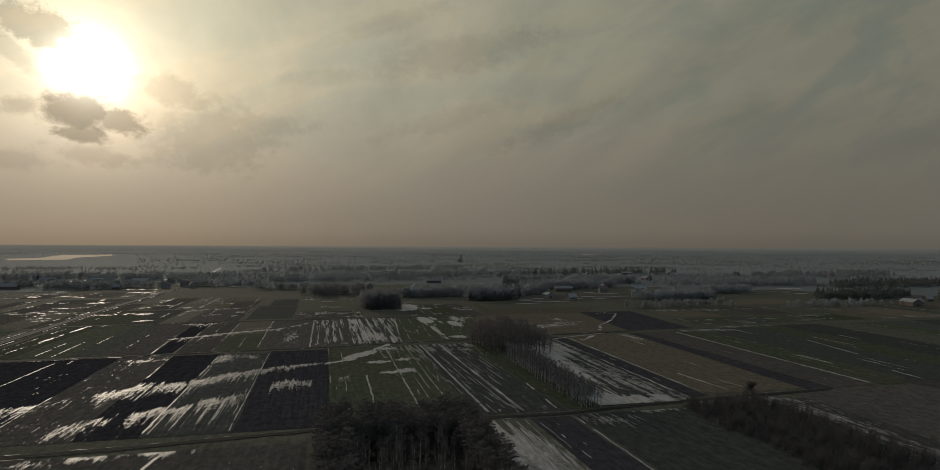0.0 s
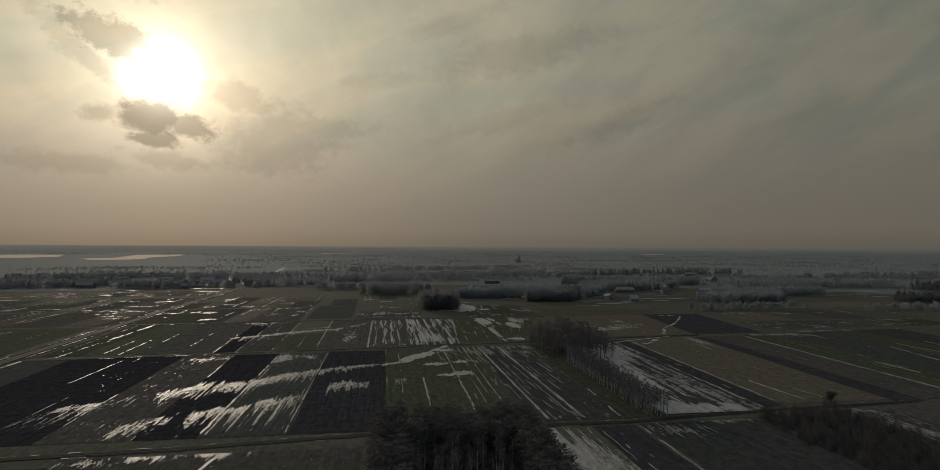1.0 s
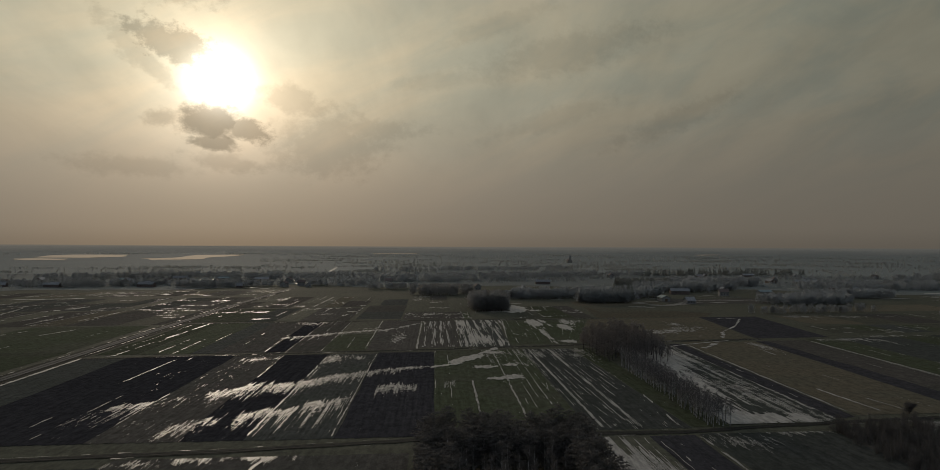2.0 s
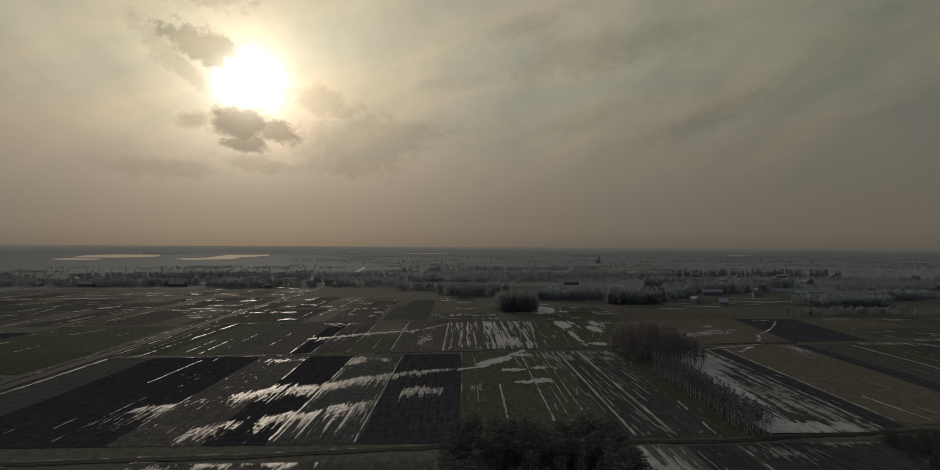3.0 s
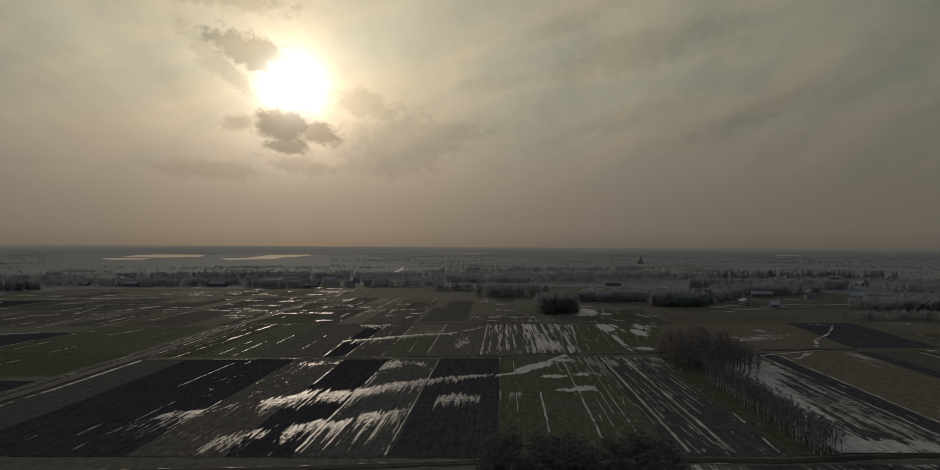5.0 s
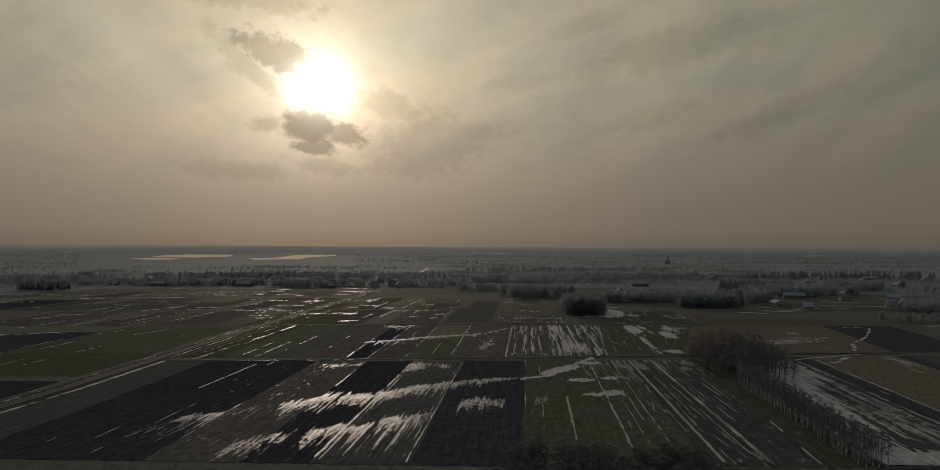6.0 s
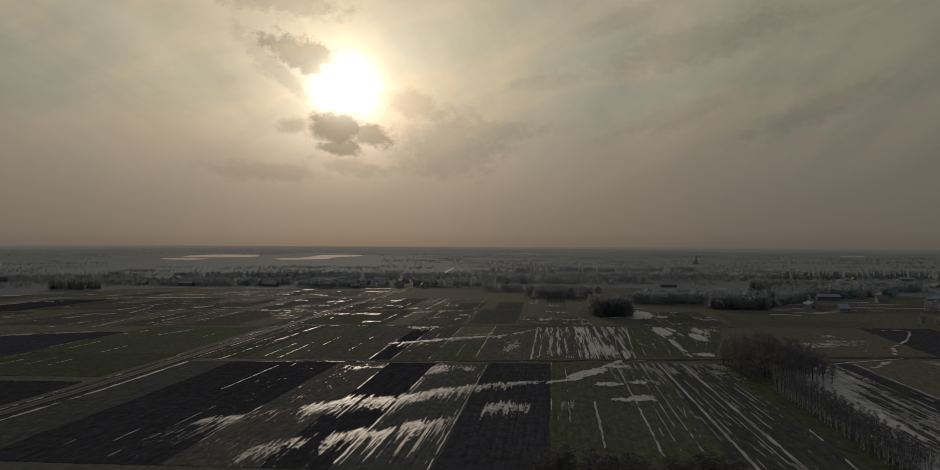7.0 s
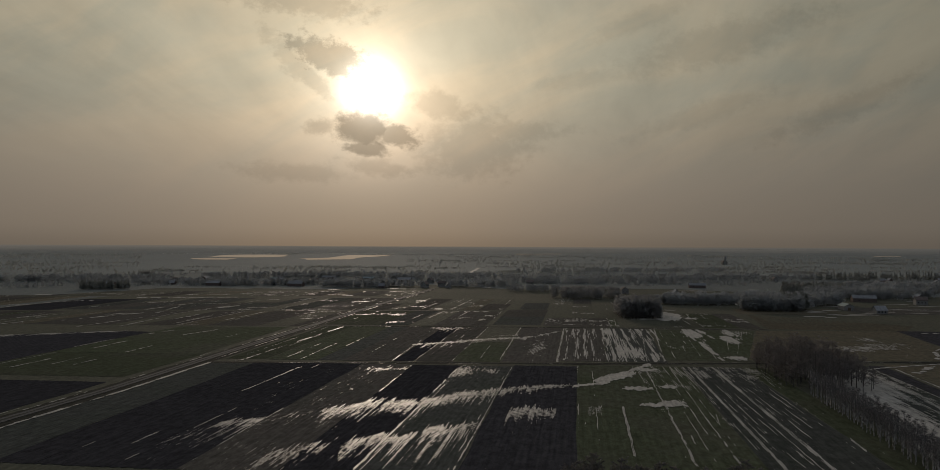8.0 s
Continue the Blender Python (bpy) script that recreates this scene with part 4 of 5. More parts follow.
patch(62, 100, 618, 700, [(78, 660, 9, 40, 0.2, 2.2), (72, 634, 8, 12, 0, 1.4), (94, 640, 6, 8, 0, 0.7)], [], 339, (2.0, 10.0))
snow(box_quad(34, 70, 624, 648), [(54, 636, 18, 8, 0, 1.2)], [], seed=76, pitch=1.6)
filler(270, 420, 452, 500, 11, (18, 40), 0.3, looks=("green", "dark", "turf"))
filler(284, 470, 503, 575, 12, (24, 60), 0.3, looks=("meadow", "brown", "pale", "turf"))
filler(383, 640, 262, 440, 13, (20, 44), 0.3, looks=("dark", "green", "turf", "dark"))
filler(430, 760, 446, 570, 14, (24, 60), 0.3, looks=("pale", "turf", "meadow", "brown"))
filler(262, 560, 120, 236, 15, (26, 60), 0.15, looks=("turf", "brown", "green"))


# gardens and pastures before the village
field(box_quad(142, 232, 686, 742, 146, 236), "meadow", 2.0)
field(box_quad(150, 300, 618, 680, 150, 306), "turf", 2.0)
field(box_quad(304, 470, 596, 660, 310, 480), "meadow", 2.0)
field(box_quad(240, 372, 690, 760, 244, 380), "brown", 2.0)
field(box_quad(380, 560, 672, 740, 384, 566), "turf", 2.0)


# ---- trees ----
def sprig(verts, faces, a, b, w0, w1, rng):
    """One twig: a thin three-sided spike from a to b."""
    d = (b - a)
    side = d.cross(Vector((rng.uniform(-1, 1), rng.uniform(-1, 1), rng.uniform(-1, 1)))).normalized()
    other = d.normalized().cross(side)
    k = len(verts)
    for p, w in ((a, w0), (b, w1)):
        for ang in (0, 2.1, 4.2):
            verts.append(tuple(p + side * (w * math.cos(ang)) + other * (w * math.sin(ang))))
    for i in range(3):
        j = (i + 1) % 3
        faces.append((k + i, k + j, k + 3 + j, k + 3 + i))


def blade(verts, faces, a, b, w, rng):
    """One fine twig: a thin sliver."""
    side = (b - a).cross(Vector((rng.uniform(-1, 1), rng.uniform(-1, 1), rng.uniform(-0.4, 0.4)))).normalized() * w
    k = len(verts)
    verts.extend([tuple(a - side), tuple(a + side), tuple(b)])
    faces.append((k, k + 1, k + 2))


def trunk_mesh(name, height, radius, lean, mat, rng, sides=7, levels=6):
    verts, faces = [], []
    for j in range(levels + 1):
        f = j / levels
        r = radius * (1 - 0.88 * f) * (1.35 if j == 0 else 1)
        cx, cy = lean[0] * f * f, lean[1] * f * f
        for i in range(sides):
            a = 2 * math.pi * i / sides
            verts.append((cx + r * math.cos(a) * rng.uniform(0.9, 1.1), cy + r * math.sin(a) * rng.uniform(0.9, 1.1), height * f - (0.3 if j == 0 else 0)))
    for j in range(levels):
        for i in range(sides):
            k = (i + 1) % sides
            faces.append((j * sides + i, j * sides + k, (j + 1) * sides + k, (j + 1) * sides + i))
    return mesh(name, verts, faces, mat, True)


def bare_tree(seed, height, spread, start, limbs, label, category, bark, twig, steep=0.5, twigs=6, fineness=0.035):
    """A leafless tree: trunk, limbs and a crown of fine twigs."""
    rng = random.Random(seed)
    root = new(category.replace(" ", "_"))
    tagged(root, label, category)
    lean = (rng.uniform(-0.5, 0.5), rng.uniform(-0.5, 0.5))
    t = new("trunk", trunk_mesh("trunk", height * 0.92, height * 0.013 + 0.05, lean, bark, rng))
    t.parent = root
    lv, lf, cv, cf = [], [], [], []
    for i in range(limbs):
        f = start + (0.95 - start) * (i + rng.random()) / limbs
        a = rng.uniform(0, 2 * math.pi)
        p = Vector((lean[0] * f * f, lean[1] * f * f, height * 0.92 * f))
        reach = spread * (1.05 - 0.75 * max(0, f - start) / (1 - start)) * rng.uniform(0.6, 1.1)
        q = p + Vector((math.cos(a) * reach, math.sin(a) * reach, reach * steep * rng.uniform(0.7, 1.6)))
        q.z = min(q.z, height * 0.98)
        sprig(lv, lf, p, q, 0.07 * (1.2 - f), 0.02, rng)
        for j in range(7):
            g = rng.uniform(0.25, 1.0)
            s = p.lerp(q, g)
            e = s + Vector((rng.uniform(-1, 1), rng.uniform(-1, 1), rng.uniform(-0.1, 1.1))) * reach * 0.45
            e.z = min(e.z, height * 1.02)
            sprig(cv, cf, s, e, fineness * 0.7, 0.012, rng)
            for k in range(twigs):
                u = s.lerp(e, rng.uniform(0.2, 1.0))
                v = u + Vector((rng.uniform(-1, 1), rng.uniform(-1, 1), rng.uniform(-0.4, 1.0))) * rng.uniform(0.5, 1.3)
                blade(cv, cf, u, v, fineness, rng)
    for name, vs, fs, mat in (("branch_frame", lv, lf, bark), ("crown", cv, cf, twig)):
        piece(name, vs, fs, mat, root)
    return root


def pine_tree(seed, height, spread, start, label):
    """A pine: straight trunk and ragged needle clumps in whorls."""
    rng = random.Random(seed)
    root = tagged(new("pine_tree"), label, "pine tree")
    t = new("trunk", trunk_mesh("trunk", height * 0.97, 0.17, (rng.uniform(-0.3, 0.3), rng.uniform(-0.3, 0.3)), BARK, rng))
    t.parent = root
    vs, fs = [], []
    whorls = 13
    for i in range(whorls):
        f = start + (1 - start) * i / whorls
        z = height * f
        reach = spread * (1.0 - ((f - start) / (1 - start)) ** 3.0) ** 0.7 * (0.75 + 0.25 * min(1.0, 3 * (f - start))) + 0.35
        n = 7 if i < whorls - 3 else 5
        for j in range(n):
            a = 2 * math.pi * (j + rng.random() * 0.8) / n
            r = reach * rng.uniform(0.6, 1.15)
            tip = Vector((math.cos(a) * r, math.sin(a) * r, z + r * rng.uniform(0.0, 0.5)))
            foot = Vector((0, 0, z))
            sprig(vs, fs, foot, tip, 0.04, 0.015, rng)
            for k in range(6):
                c = foot.lerp(tip, rng.uniform(0.3, 1.05))
                for m in range(3):
                    d = Vector((rng.uniform(-1, 1), rng.uniform(-1, 1), rng.uniform(-0.1, 0.9))) * rng.uniform(0.3, 0.75)
                    blade(vs, fs, c, c + d, 0.16, rng)
    for k in range(14):
        c = Vector((rng.uniform(-0.2, 0.2), rng.uniform(-0.2, 0.2), height * rng.uniform(0.9, 0.99)))
        blade(vs, fs, c, c + Vector((rng.uniform(-0.4, 0.4), rng.uniform(-0.4, 0.4), rng.uniform(0.3, 0.8))), 0.12, rng)
    piece("crown", vs, fs, NEEDLE, root)
    return root


def plant(kinds, places, group, lo=0.85, hi=1.15, seed=1, tall=None):
    """Sets copies of some trees on the given places; the first ones are the originals."""
    rng = random.Random(seed)
    for i, (x, y) in enumerate(places):
        s = rng.uniform(lo, hi)
        s *= tall(x, y) if tall else 1.0
        base = kinds[i % len(kinds)]
        x, y = grid(x, y)
        m = pose(x, y, rise(x, y), 0, 0, rng.uniform(0, 360))
        ob = base if i < len(kinds) else copy_thing(base, m)
        ob.matrix_basis = m
        ob.scale = (s * rng.uniform(0.9, 1.1), s * rng.uniform(0.9, 1.1), s)
        tagged(ob, group=group)


def scatter(inside, box, apart, seed, most=400):
    """Places inside a region that keep their distance from each other."""
    rng = random.Random(seed)
    out = []
    for k in range(most * 30):
        p = (rng.uniform(box[0], box[1]), rng.uniform(box[2], box[3]))
        if len(out) >= most:
            break
        if inside(*p) and all((p[0] - o[0]) ** 2 + (p[1] - o[1]) ** 2 > apart * apart for o in out):
            out.append(p)
    return out


def bumpy(x, y, k=0.2, seed=0.0):
    return noise.noise(Vector((x * k, y * k, seed)))


# pine wood below the camera
pines = [pine_tree(100 + i, h, s, 0.22, "dark green pine standing close in a small wood") for i, (h, s) in enumerate(((13.2, 3.0), (13.8, 3.2), (12.6, 2.9), (12.0, 2.8)))]
plant(pines, scatter(lambda x, y: -3.6 + 1.5 * bumpy(x, y) < x < 42.5 - 0.05 * (199 - y) + 1.5 * bumpy(x, y, 0.3) and y < 207 + 5 * bumpy(x, 0, 0.15, 3.0) and not (4 < x < 9 and y > 195) and not (21 < x < 26 and y > 200) and (y > 184 + 6 * bumpy(x, y, 0.1) or x < 4 or x > 34),
      (-8, 50, 118, 212), 2.8, 3, 220), "pines of the small wood", 0.9, 1.06, 4)
slim = [bare_tree(140 + i, 13.0, 1.7, 0.35, 14, "slim pale-barked birch standing between pines", "birch tree", BIRCHBARK, SCRUB, 0.9, 6, 0.035) for i in range(3)]
plant(slim, scatter(lambda x, y: 3 < x < 36 and y < 194, (3, 36, 118, 194), 3.2, 8, 105), "birches between the pines", 0.85, 1.08, 9)

# round grove of leafless trees on the middle road
alders = [bare_tree(200 + i, h, s, 0.22, 20, "tall leafless alder with a dense brown crown in a grove", "alder tree", BARK, TWIG, 0.42, 17, 0.034) for i, (h, s) in enumerate(((17.0, 5.4), (18.2, 5.8), (15.5, 5.2), (13, 4.6)))]
plant(alders, scatter(lambda x, y: ((x - 104) / 20) ** 2 + ((y - 385) / 42) ** 2 < 1 + 0.5 * bumpy(x, y, 0.08), (82, 140, 338, 436), 4.2, 11, 115), "trees of the round grove", 0.8, 1.1, 12, lambda x, y: 1.12 - 0.42 * (((x - 104) / 20) ** 2 + ((y - 385) / 42) ** 2))

# row of young birches beside the snowy field
birches = [bare_tree(240 + i, h, s, 0.3, 15, "thin leafless young birch in a row beside a snowy field", "birch tree", BIRCHBARK, BIRCHTWIG, 1.2, 5, 0.02) for i, (h, s) in enumerate(((9.8, 1.6), (10.6, 1.7), (9, 1.5)))]
plant(birches, scatter(lambda x, y: abs(x - (94 + (y - 229) * 0.02)) < 3.6, (88, 104, 230, 345), 1.75, 13, 185), "birches of the row", 0.8, 1.1, 14)

# leafless thicket
def brush(seed, height, stems, label):
    """A clump of upright leafless stems with fine twigs."""
    rng = random.Random(seed)
    root = tagged(new("thicket_bush"), label, "thicket bush")
    sv, sf, cv, cf = [], [], [], []
    for i in range(stems):
        a, r = rng.uniform(0, 6.283), rng.uniform(0, 1.1)
        p = Vector((math.cos(a) * r, math.sin(a) * r, -0.2))
        h = height * rng.uniform(0.6, 1.0)
        q = p + Vector((math.cos(a) * r * 0.5 + rng.uniform(-0.4, 0.4), math.sin(a) * r * 0.5 + rng.uniform(-0.4, 0.4), h))
        sprig(sv, sf, p, q, 0.045, 0.012, rng)
        for k in range(24):
            u = p.lerp(q, rng.uniform(0.15, 1.0))
            blade(cv, cf, u, u + Vector((rng.uniform(-0.8, 0.8), rng.uniform(-0.8, 0.8), rng.uniform(0.2, 0.9))), 0.03, rng)
    piece("stem_frame", sv, sf, BARK, root)
    piece("crown", cv, cf, SCRUB, root)
    return root


shrubs = [brush(280 + i, h, 16, "dark leafless thicket bush with dense upright twigs") for i, h in enumerate((5.6, 4.8, 4.0))]
plant(shrubs, scatter(lambda x, y: 125 + 3 * bumpy(x, y) < x < 160 + 3 * bumpy(x, y, 0.1) and y < 224 + 0.2 * (x - 140) + 3 * bumpy(x, y), (120, 168, 118, 232), 1.7, 15, 380), "trees of the thicket", 0.7, 1.25, 16)
lone = bare_tree(300, 3.8, 3.6, 0.02, 34, "lone leafless bush tree beside the meadow track", "bush tree", BARK, SCRUB, 0.7, 8, 0.05)
plant([lone], [(166, 240)], "trees of the thicket", 1, 1.01, 2)


# ---- woods too far to count ----
def templates():
    out = {"bare": [], "far": [], "pine": []}
    for s, kind in [(s, kind) for s in range(5) for kind in ("bare", "far")]:
        rng = random.Random(400 + s)
        vs, fs = [], []
        sprig(vs, fs, Vector((0, 0, -0.02)), Vector((0, 0, 0.8)), 0.02, 0.006, rng)
        for i in range(130 if kind == "bare" else 52):
            a, f = rng.uniform(0, 6.283), rng.uniform(0.08, 0.92)
            r = 0.46 * math.sin(math.pi * min(0.95, 0.16 + 0.82 * f)) ** 0.55 * rng.uniform(0.25, 1.0)
            p = Vector((math.cos(a) * r * 0.6, math.sin(a) * r * 0.6, f * 0.82))
            q = p + Vector((rng.uniform(-0.15, 0.15), rng.uniform(-0.15, 0.15), rng.uniform(0.04, 0.18)))
            blade(vs, fs, p, q, rng.uniform(0.014, 0.034) if kind == "bare" else rng.uniform(0.03, 0.07), rng)
        out[kind].append((np.array(vs), fs))
        if kind == "far":
            continue
        vs, fs = [], []
        sprig(vs, fs, Vector((0, 0, -0.02)), Vector((0, 0, 0.9)), 0.015, 0.005, rng)
        for i in range(90):
            f = (i + rng.random()) / 90
            a, r = rng.uniform(0, 6.283), 0.26 * (1.02 - f) * rng.uniform(0.7, 1.2) + 0.02
            p = Vector((math.cos(a) * r * 0.1, math.sin(a) * r * 0.1, 0.15 + 0.8 * f))
            blade(vs, fs, p, Vector((math.cos(a) * r, math.sin(a) * r, 0.12 + 0.86 * f)), 0.04, rng)
        out["pine"].append((np.array(vs), fs))
    return out


SHAPES = templates()


def wood(places, kind, lo, hi, seed, mat, label, name="wood", near=True):
    """Many trees joined into one wood."""
    rng = random.Random(seed)
    vs, fs, ns, n = [], [], [], 0
    for x, y in places:
        x, y = grid(x, y) if near else (x, y)
        v, f = rng.choice(SHAPES[kind])
        h, a, wd = rng.uniform(lo, hi), rng.uniform(0, 6.283), rng.uniform(0.8, 1.25)
        c, s = math.cos(a), math.sin(a)
        p = np.column_stack(((v[:, 0] * c - v[:, 1] * s) * h * wd + x, (v[:, 0] * s + v[:, 1] * c) * h * wd + y, v[:, 2] * h + rise(x, y)))
        vs.extend(map(tuple, p))
        out = np.column_stack(((p[:, 0] - x) * 0.3, (p[:, 1] - y) * 0.3, np.full(len(p), 0.8 * h)))
        ns.extend(map(tuple, out / np.linalg.norm(out, axis=1)[:, None]))
        fs.extend([tuple(i + n for i in face) for face in f])
        n += len(v)
    if fs:
        ob = piece(name, vs, fs, mat, smooth=True)
        ob.data.normals_split_custom_set_from_vertices(ns)
        return tagged(ob, label, "wood", "distant woods", "stuff")


def clump(cx, cy, rx, ry, n, seed):
    rng = random.Random(seed)
    out = []
    while len(out) < n:
        u, v = rng.uniform(-1, 1), rng.uniform(-1, 1)
        if u * u + v * v < 1 + 0.4 * bumpy(u, v, 2.0, seed):
            out.append((cx + u * rx, cy + v * ry))
    return out


BARE_LABEL = "leafless brown wood between the fields and the village"
PINE_LABEL = "dark evergreen wood near the village"
wood(scatter(lambda x, y: True, (38, 67, 641, 700), 2.5, 20, 330), "bare", 16, 21, 21, HAZE_COPSE, "dense dark square copse of leafless trees", "copse")
wood(clump(10, 880, 40, 30, 60, 22), "bare", 12, 18, 22, HAZE_COPSE, BARE_LABEL)
for k, (cx, cy, rx, ry, n, lo, hi, kind) in enumerate([
    (-560, 1180, 130, 40, 150, 9, 15, "bare"), (-760, 1060, 45, 18, 70, 10, 15, "pine"), (-330, 1120, 90, 30, 120, 9, 15, "bare"),
    (-800, 1240, 160, 40, 130, 8, 14, "bare"), (-150, 1130, 60, 30, 70, 9, 15, "bare"), (-60, 1010, 40, 20, 40, 8, 13, "bare"),
    (130, 800, 50, 25, 80, 10, 16, "bare"), (180, 730, 28, 22, 60, 12, 19, "bare"), (215, 800, 50, 35, 80, 11, 18, "bare"), (205, 745, 12, 14, 14, 14, 20, "pine"),
    (330, 900, 70, 40, 110, 11, 18, "bare"), (290, 960, 40, 30, 60, 12, 18, "pine"), (400, 1000, 80, 40, 120, 12, 19, "bare"),
    (380, 690, 48, 26, 130, 9, 14, "bare"), (470, 760, 50, 25, 90, 9, 14, "bare"), (575, 640, 55, 26, 150, 9, 14, "pine"), (650, 585, 26, 22, 60, 9, 13, "pine"),
    (480, 560, 60, 10, 30, 6, 10, "bare"), (330, 590, 60, 8, 26, 7, 11, "bare"), (600, 900, 120, 50, 150, 10, 17, "bare"), (760, 800, 90, 40, 120, 10, 16, "pine"),
    (20, 1240, 150, 50, 160, 10, 17, "bare"), (250, 1350, 170, 50, 180, 10, 17, "bare"), (-280, 1400, 170, 50, 160, 10, 16, "bare"), (560, 1330, 160, 60, 180, 11, 18, "pine"),
    (-620, 1500, 230, 60, 180, 10, 16, "bare"), (900, 1100, 160, 60, 150, 10, 17, "bare"), (100, 1750, 250, 50, 180, 10, 16, "bare"), (-1050, 1400, 220, 60, 160, 10, 16, "bare"),
]):
    n = int(n * 1.8) if cx > 100 and cy < 1050 else n
    wood(clump(cx, cy, rx, ry, n, 500 + k), kind, lo, hi, 600 + k, HAZE_WOOD if kind == "bare" else HAZE_PINE, BARE_LABEL if kind == "bare" else PINE_LABEL)


def far_woods():
    """Loose clumps of trees all over the plain; beyond the first ring their colour is paled further for haze."""
    rng = random.Random(77)
    for ring, (d0, d1) in enumerate(((1150, 1600), (1600, 2200), (2200, 2900), (2900, 3700))):
        for part in range(8):
            pts = []
            for k in range(16 + 5 * ring):
                a, d = radians(-62 + 15.5 * (part + rng.random())), rng.uniform(d0, d1)
                cx, cy = d * math.sin(a), d * math.cos(a)
                wide, deep = rng.uniform(20, 130) * d / 1500, rng.uniform(4, 16)
                for i in range(rng.randint(8, 44)):
                    across, along = rng.gauss(0, 0.6) * wide, rng.gauss(0, 0.6) * deep
                    if -34 < math.degrees(a) + 57 * across / d < -14 and 2100 < d < 3550:
                        continue   # wedge kept clear so that no trees hide the lakes from the camera
                    pts.append((cx + across * math.cos(a) + along * math.sin(a), cy - across * math.sin(a) + along * math.cos(a)))
            wood(pts, "far", 4, 9, 700 + ring * 10 + part, HAZE_WOOD if ring == 0 else HAZE_RIMWOOD, "loose clumps of leafless trees across the plain", near=False)


def backdrop(name, distance, low, tall, glow, seed):
    """A low glowing strip at the rim of the plain that stands in for horizon haze, thinning out towards its top."""
    m, n, bsdf = material(name)
    at = n.add("ShaderNodeTexCoord").outputs["Object"]
    f = n.noise(at, 0.004, 4)
    high = n.split(n.add("ShaderNodeUVMap").outputs["UV"])[1]
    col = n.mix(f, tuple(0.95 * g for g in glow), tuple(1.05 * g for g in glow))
    # the painted haze glows less towards the right
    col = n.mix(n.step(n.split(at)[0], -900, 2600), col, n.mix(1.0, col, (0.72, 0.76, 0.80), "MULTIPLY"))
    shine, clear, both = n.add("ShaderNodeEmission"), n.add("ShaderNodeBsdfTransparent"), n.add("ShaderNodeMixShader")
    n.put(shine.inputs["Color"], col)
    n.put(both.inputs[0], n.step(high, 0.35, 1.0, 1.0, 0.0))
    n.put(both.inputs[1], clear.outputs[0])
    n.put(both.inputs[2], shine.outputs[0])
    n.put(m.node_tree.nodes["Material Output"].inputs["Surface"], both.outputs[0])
    verts, faces, sides = [], [], 700
    for k in range(sides + 1):
        a = radians(-70 + 140 * k / sides)
        x, y = distance * math.sin(a), distance * math.cos(a)
        h = low + tall * (0.5 + 0.5 * noise.noise(Vector((k * 0.013, seed, 0)))) + 1.2 * noise.noise(Vector((k * 0.22, seed, 4))) + 0.8 * noise.noise(Vector((k * 0.9, seed, 8)))
        verts += [(x, y, rise(x, y) - 2), (x, y, rise(x, y) + max(1.0, h))]
    for k in range(sides):
        faces.append((2 * k, 2 * k + 2, 2 * k + 3, 2 * k + 1)[::-1])
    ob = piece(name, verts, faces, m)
    uv = ob.data.uv_layers.new(name="height")
    for loop in ob.data.loops:
        uv.data[loop.index].uv = (0.0, loop.vertex_index % 2)
    tagged(ob, "glowing strip standing in for haze on the horizon", "backdrop", kind="structure")


# Farther strips glow brighter, grading land into sky as haze does.
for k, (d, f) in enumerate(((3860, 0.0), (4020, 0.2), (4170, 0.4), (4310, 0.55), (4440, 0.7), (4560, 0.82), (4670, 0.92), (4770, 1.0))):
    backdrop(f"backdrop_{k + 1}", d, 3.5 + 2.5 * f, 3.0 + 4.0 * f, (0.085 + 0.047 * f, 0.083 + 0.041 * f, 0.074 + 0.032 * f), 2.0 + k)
far_woods()


# ---- lakes and distant snow ----
def sheet(name, cx, cy, rx, ry, tilt, mat, label, category, kind, high=0.5, seed=1, points=40):
    rng = random.Random(seed)
    verts, faces = [(cx, cy, rise(cx, cy) + high)], []
    for i in range(points):
        a = 2 * math.pi * i / points
        r = 1 + 0.22 * bumpy(math.cos(a) * 2, math.sin(a) * 2, 1.0, seed) + rng.uniform(-0.04, 0.04)
        x, y = cx + rx * r * math.cos(a), cy + ry * r * math.sin(a) + tilt * rx * math.cos(a)
        verts.append((x, y, rise(x, y) + high))
    for i in range(points):
        faces.append((0, 1 + i, 1 + (i + 1) % points))
    return tagged(piece(name, verts, faces, mat), label, category, "", kind)


def shore(points, seed):
    """A lake from a few points of its shore, rounded and made uneven."""
    rng = random.Random(seed)
    line = []
    for k in range(len(points)):
        (xa, ya), (xb, yb) = points[k], points[(k + 1) % len(points)]
        line += [(xa + (xb - xa) * f + rng.uniform(-9, 9), ya + (yb - ya) * f + rng.uniform(-9, 9)) for f in (0.0, 0.33, 0.67)]
    cx, cy = sum(p[0] for p in line) / len(line), sum(p[1] for p in line) / len(line)
    verts = [(x, y, rise(x, y) + 1.4) for x, y in [(cx, cy)] + line]
    faces = [(0, 1 + k, 1 + (k + 1) % len(line)) for k in range(len(line))]
    tagged(piece("lake", verts, faces, WATER), "pale distant lake reflecting the sky", "lake", "", "structure")


shore([(-1562, 2762), (-1635, 2992), (-1612, 3148), (-1389, 3232), (-1301, 2934), (-1381, 2810)], 1)
shore([(-1547, 2601), (-1534, 2691), (-1382, 2681), (-1343, 2536), (-1443, 2491)], 2)
shore([(-1153, 2785), (-1064, 2863), (-1099, 3068), (-1117, 3287), (-930, 3437), (-905, 3188), (-959, 2992), (-920, 2754), (-1059, 2620)], 3)
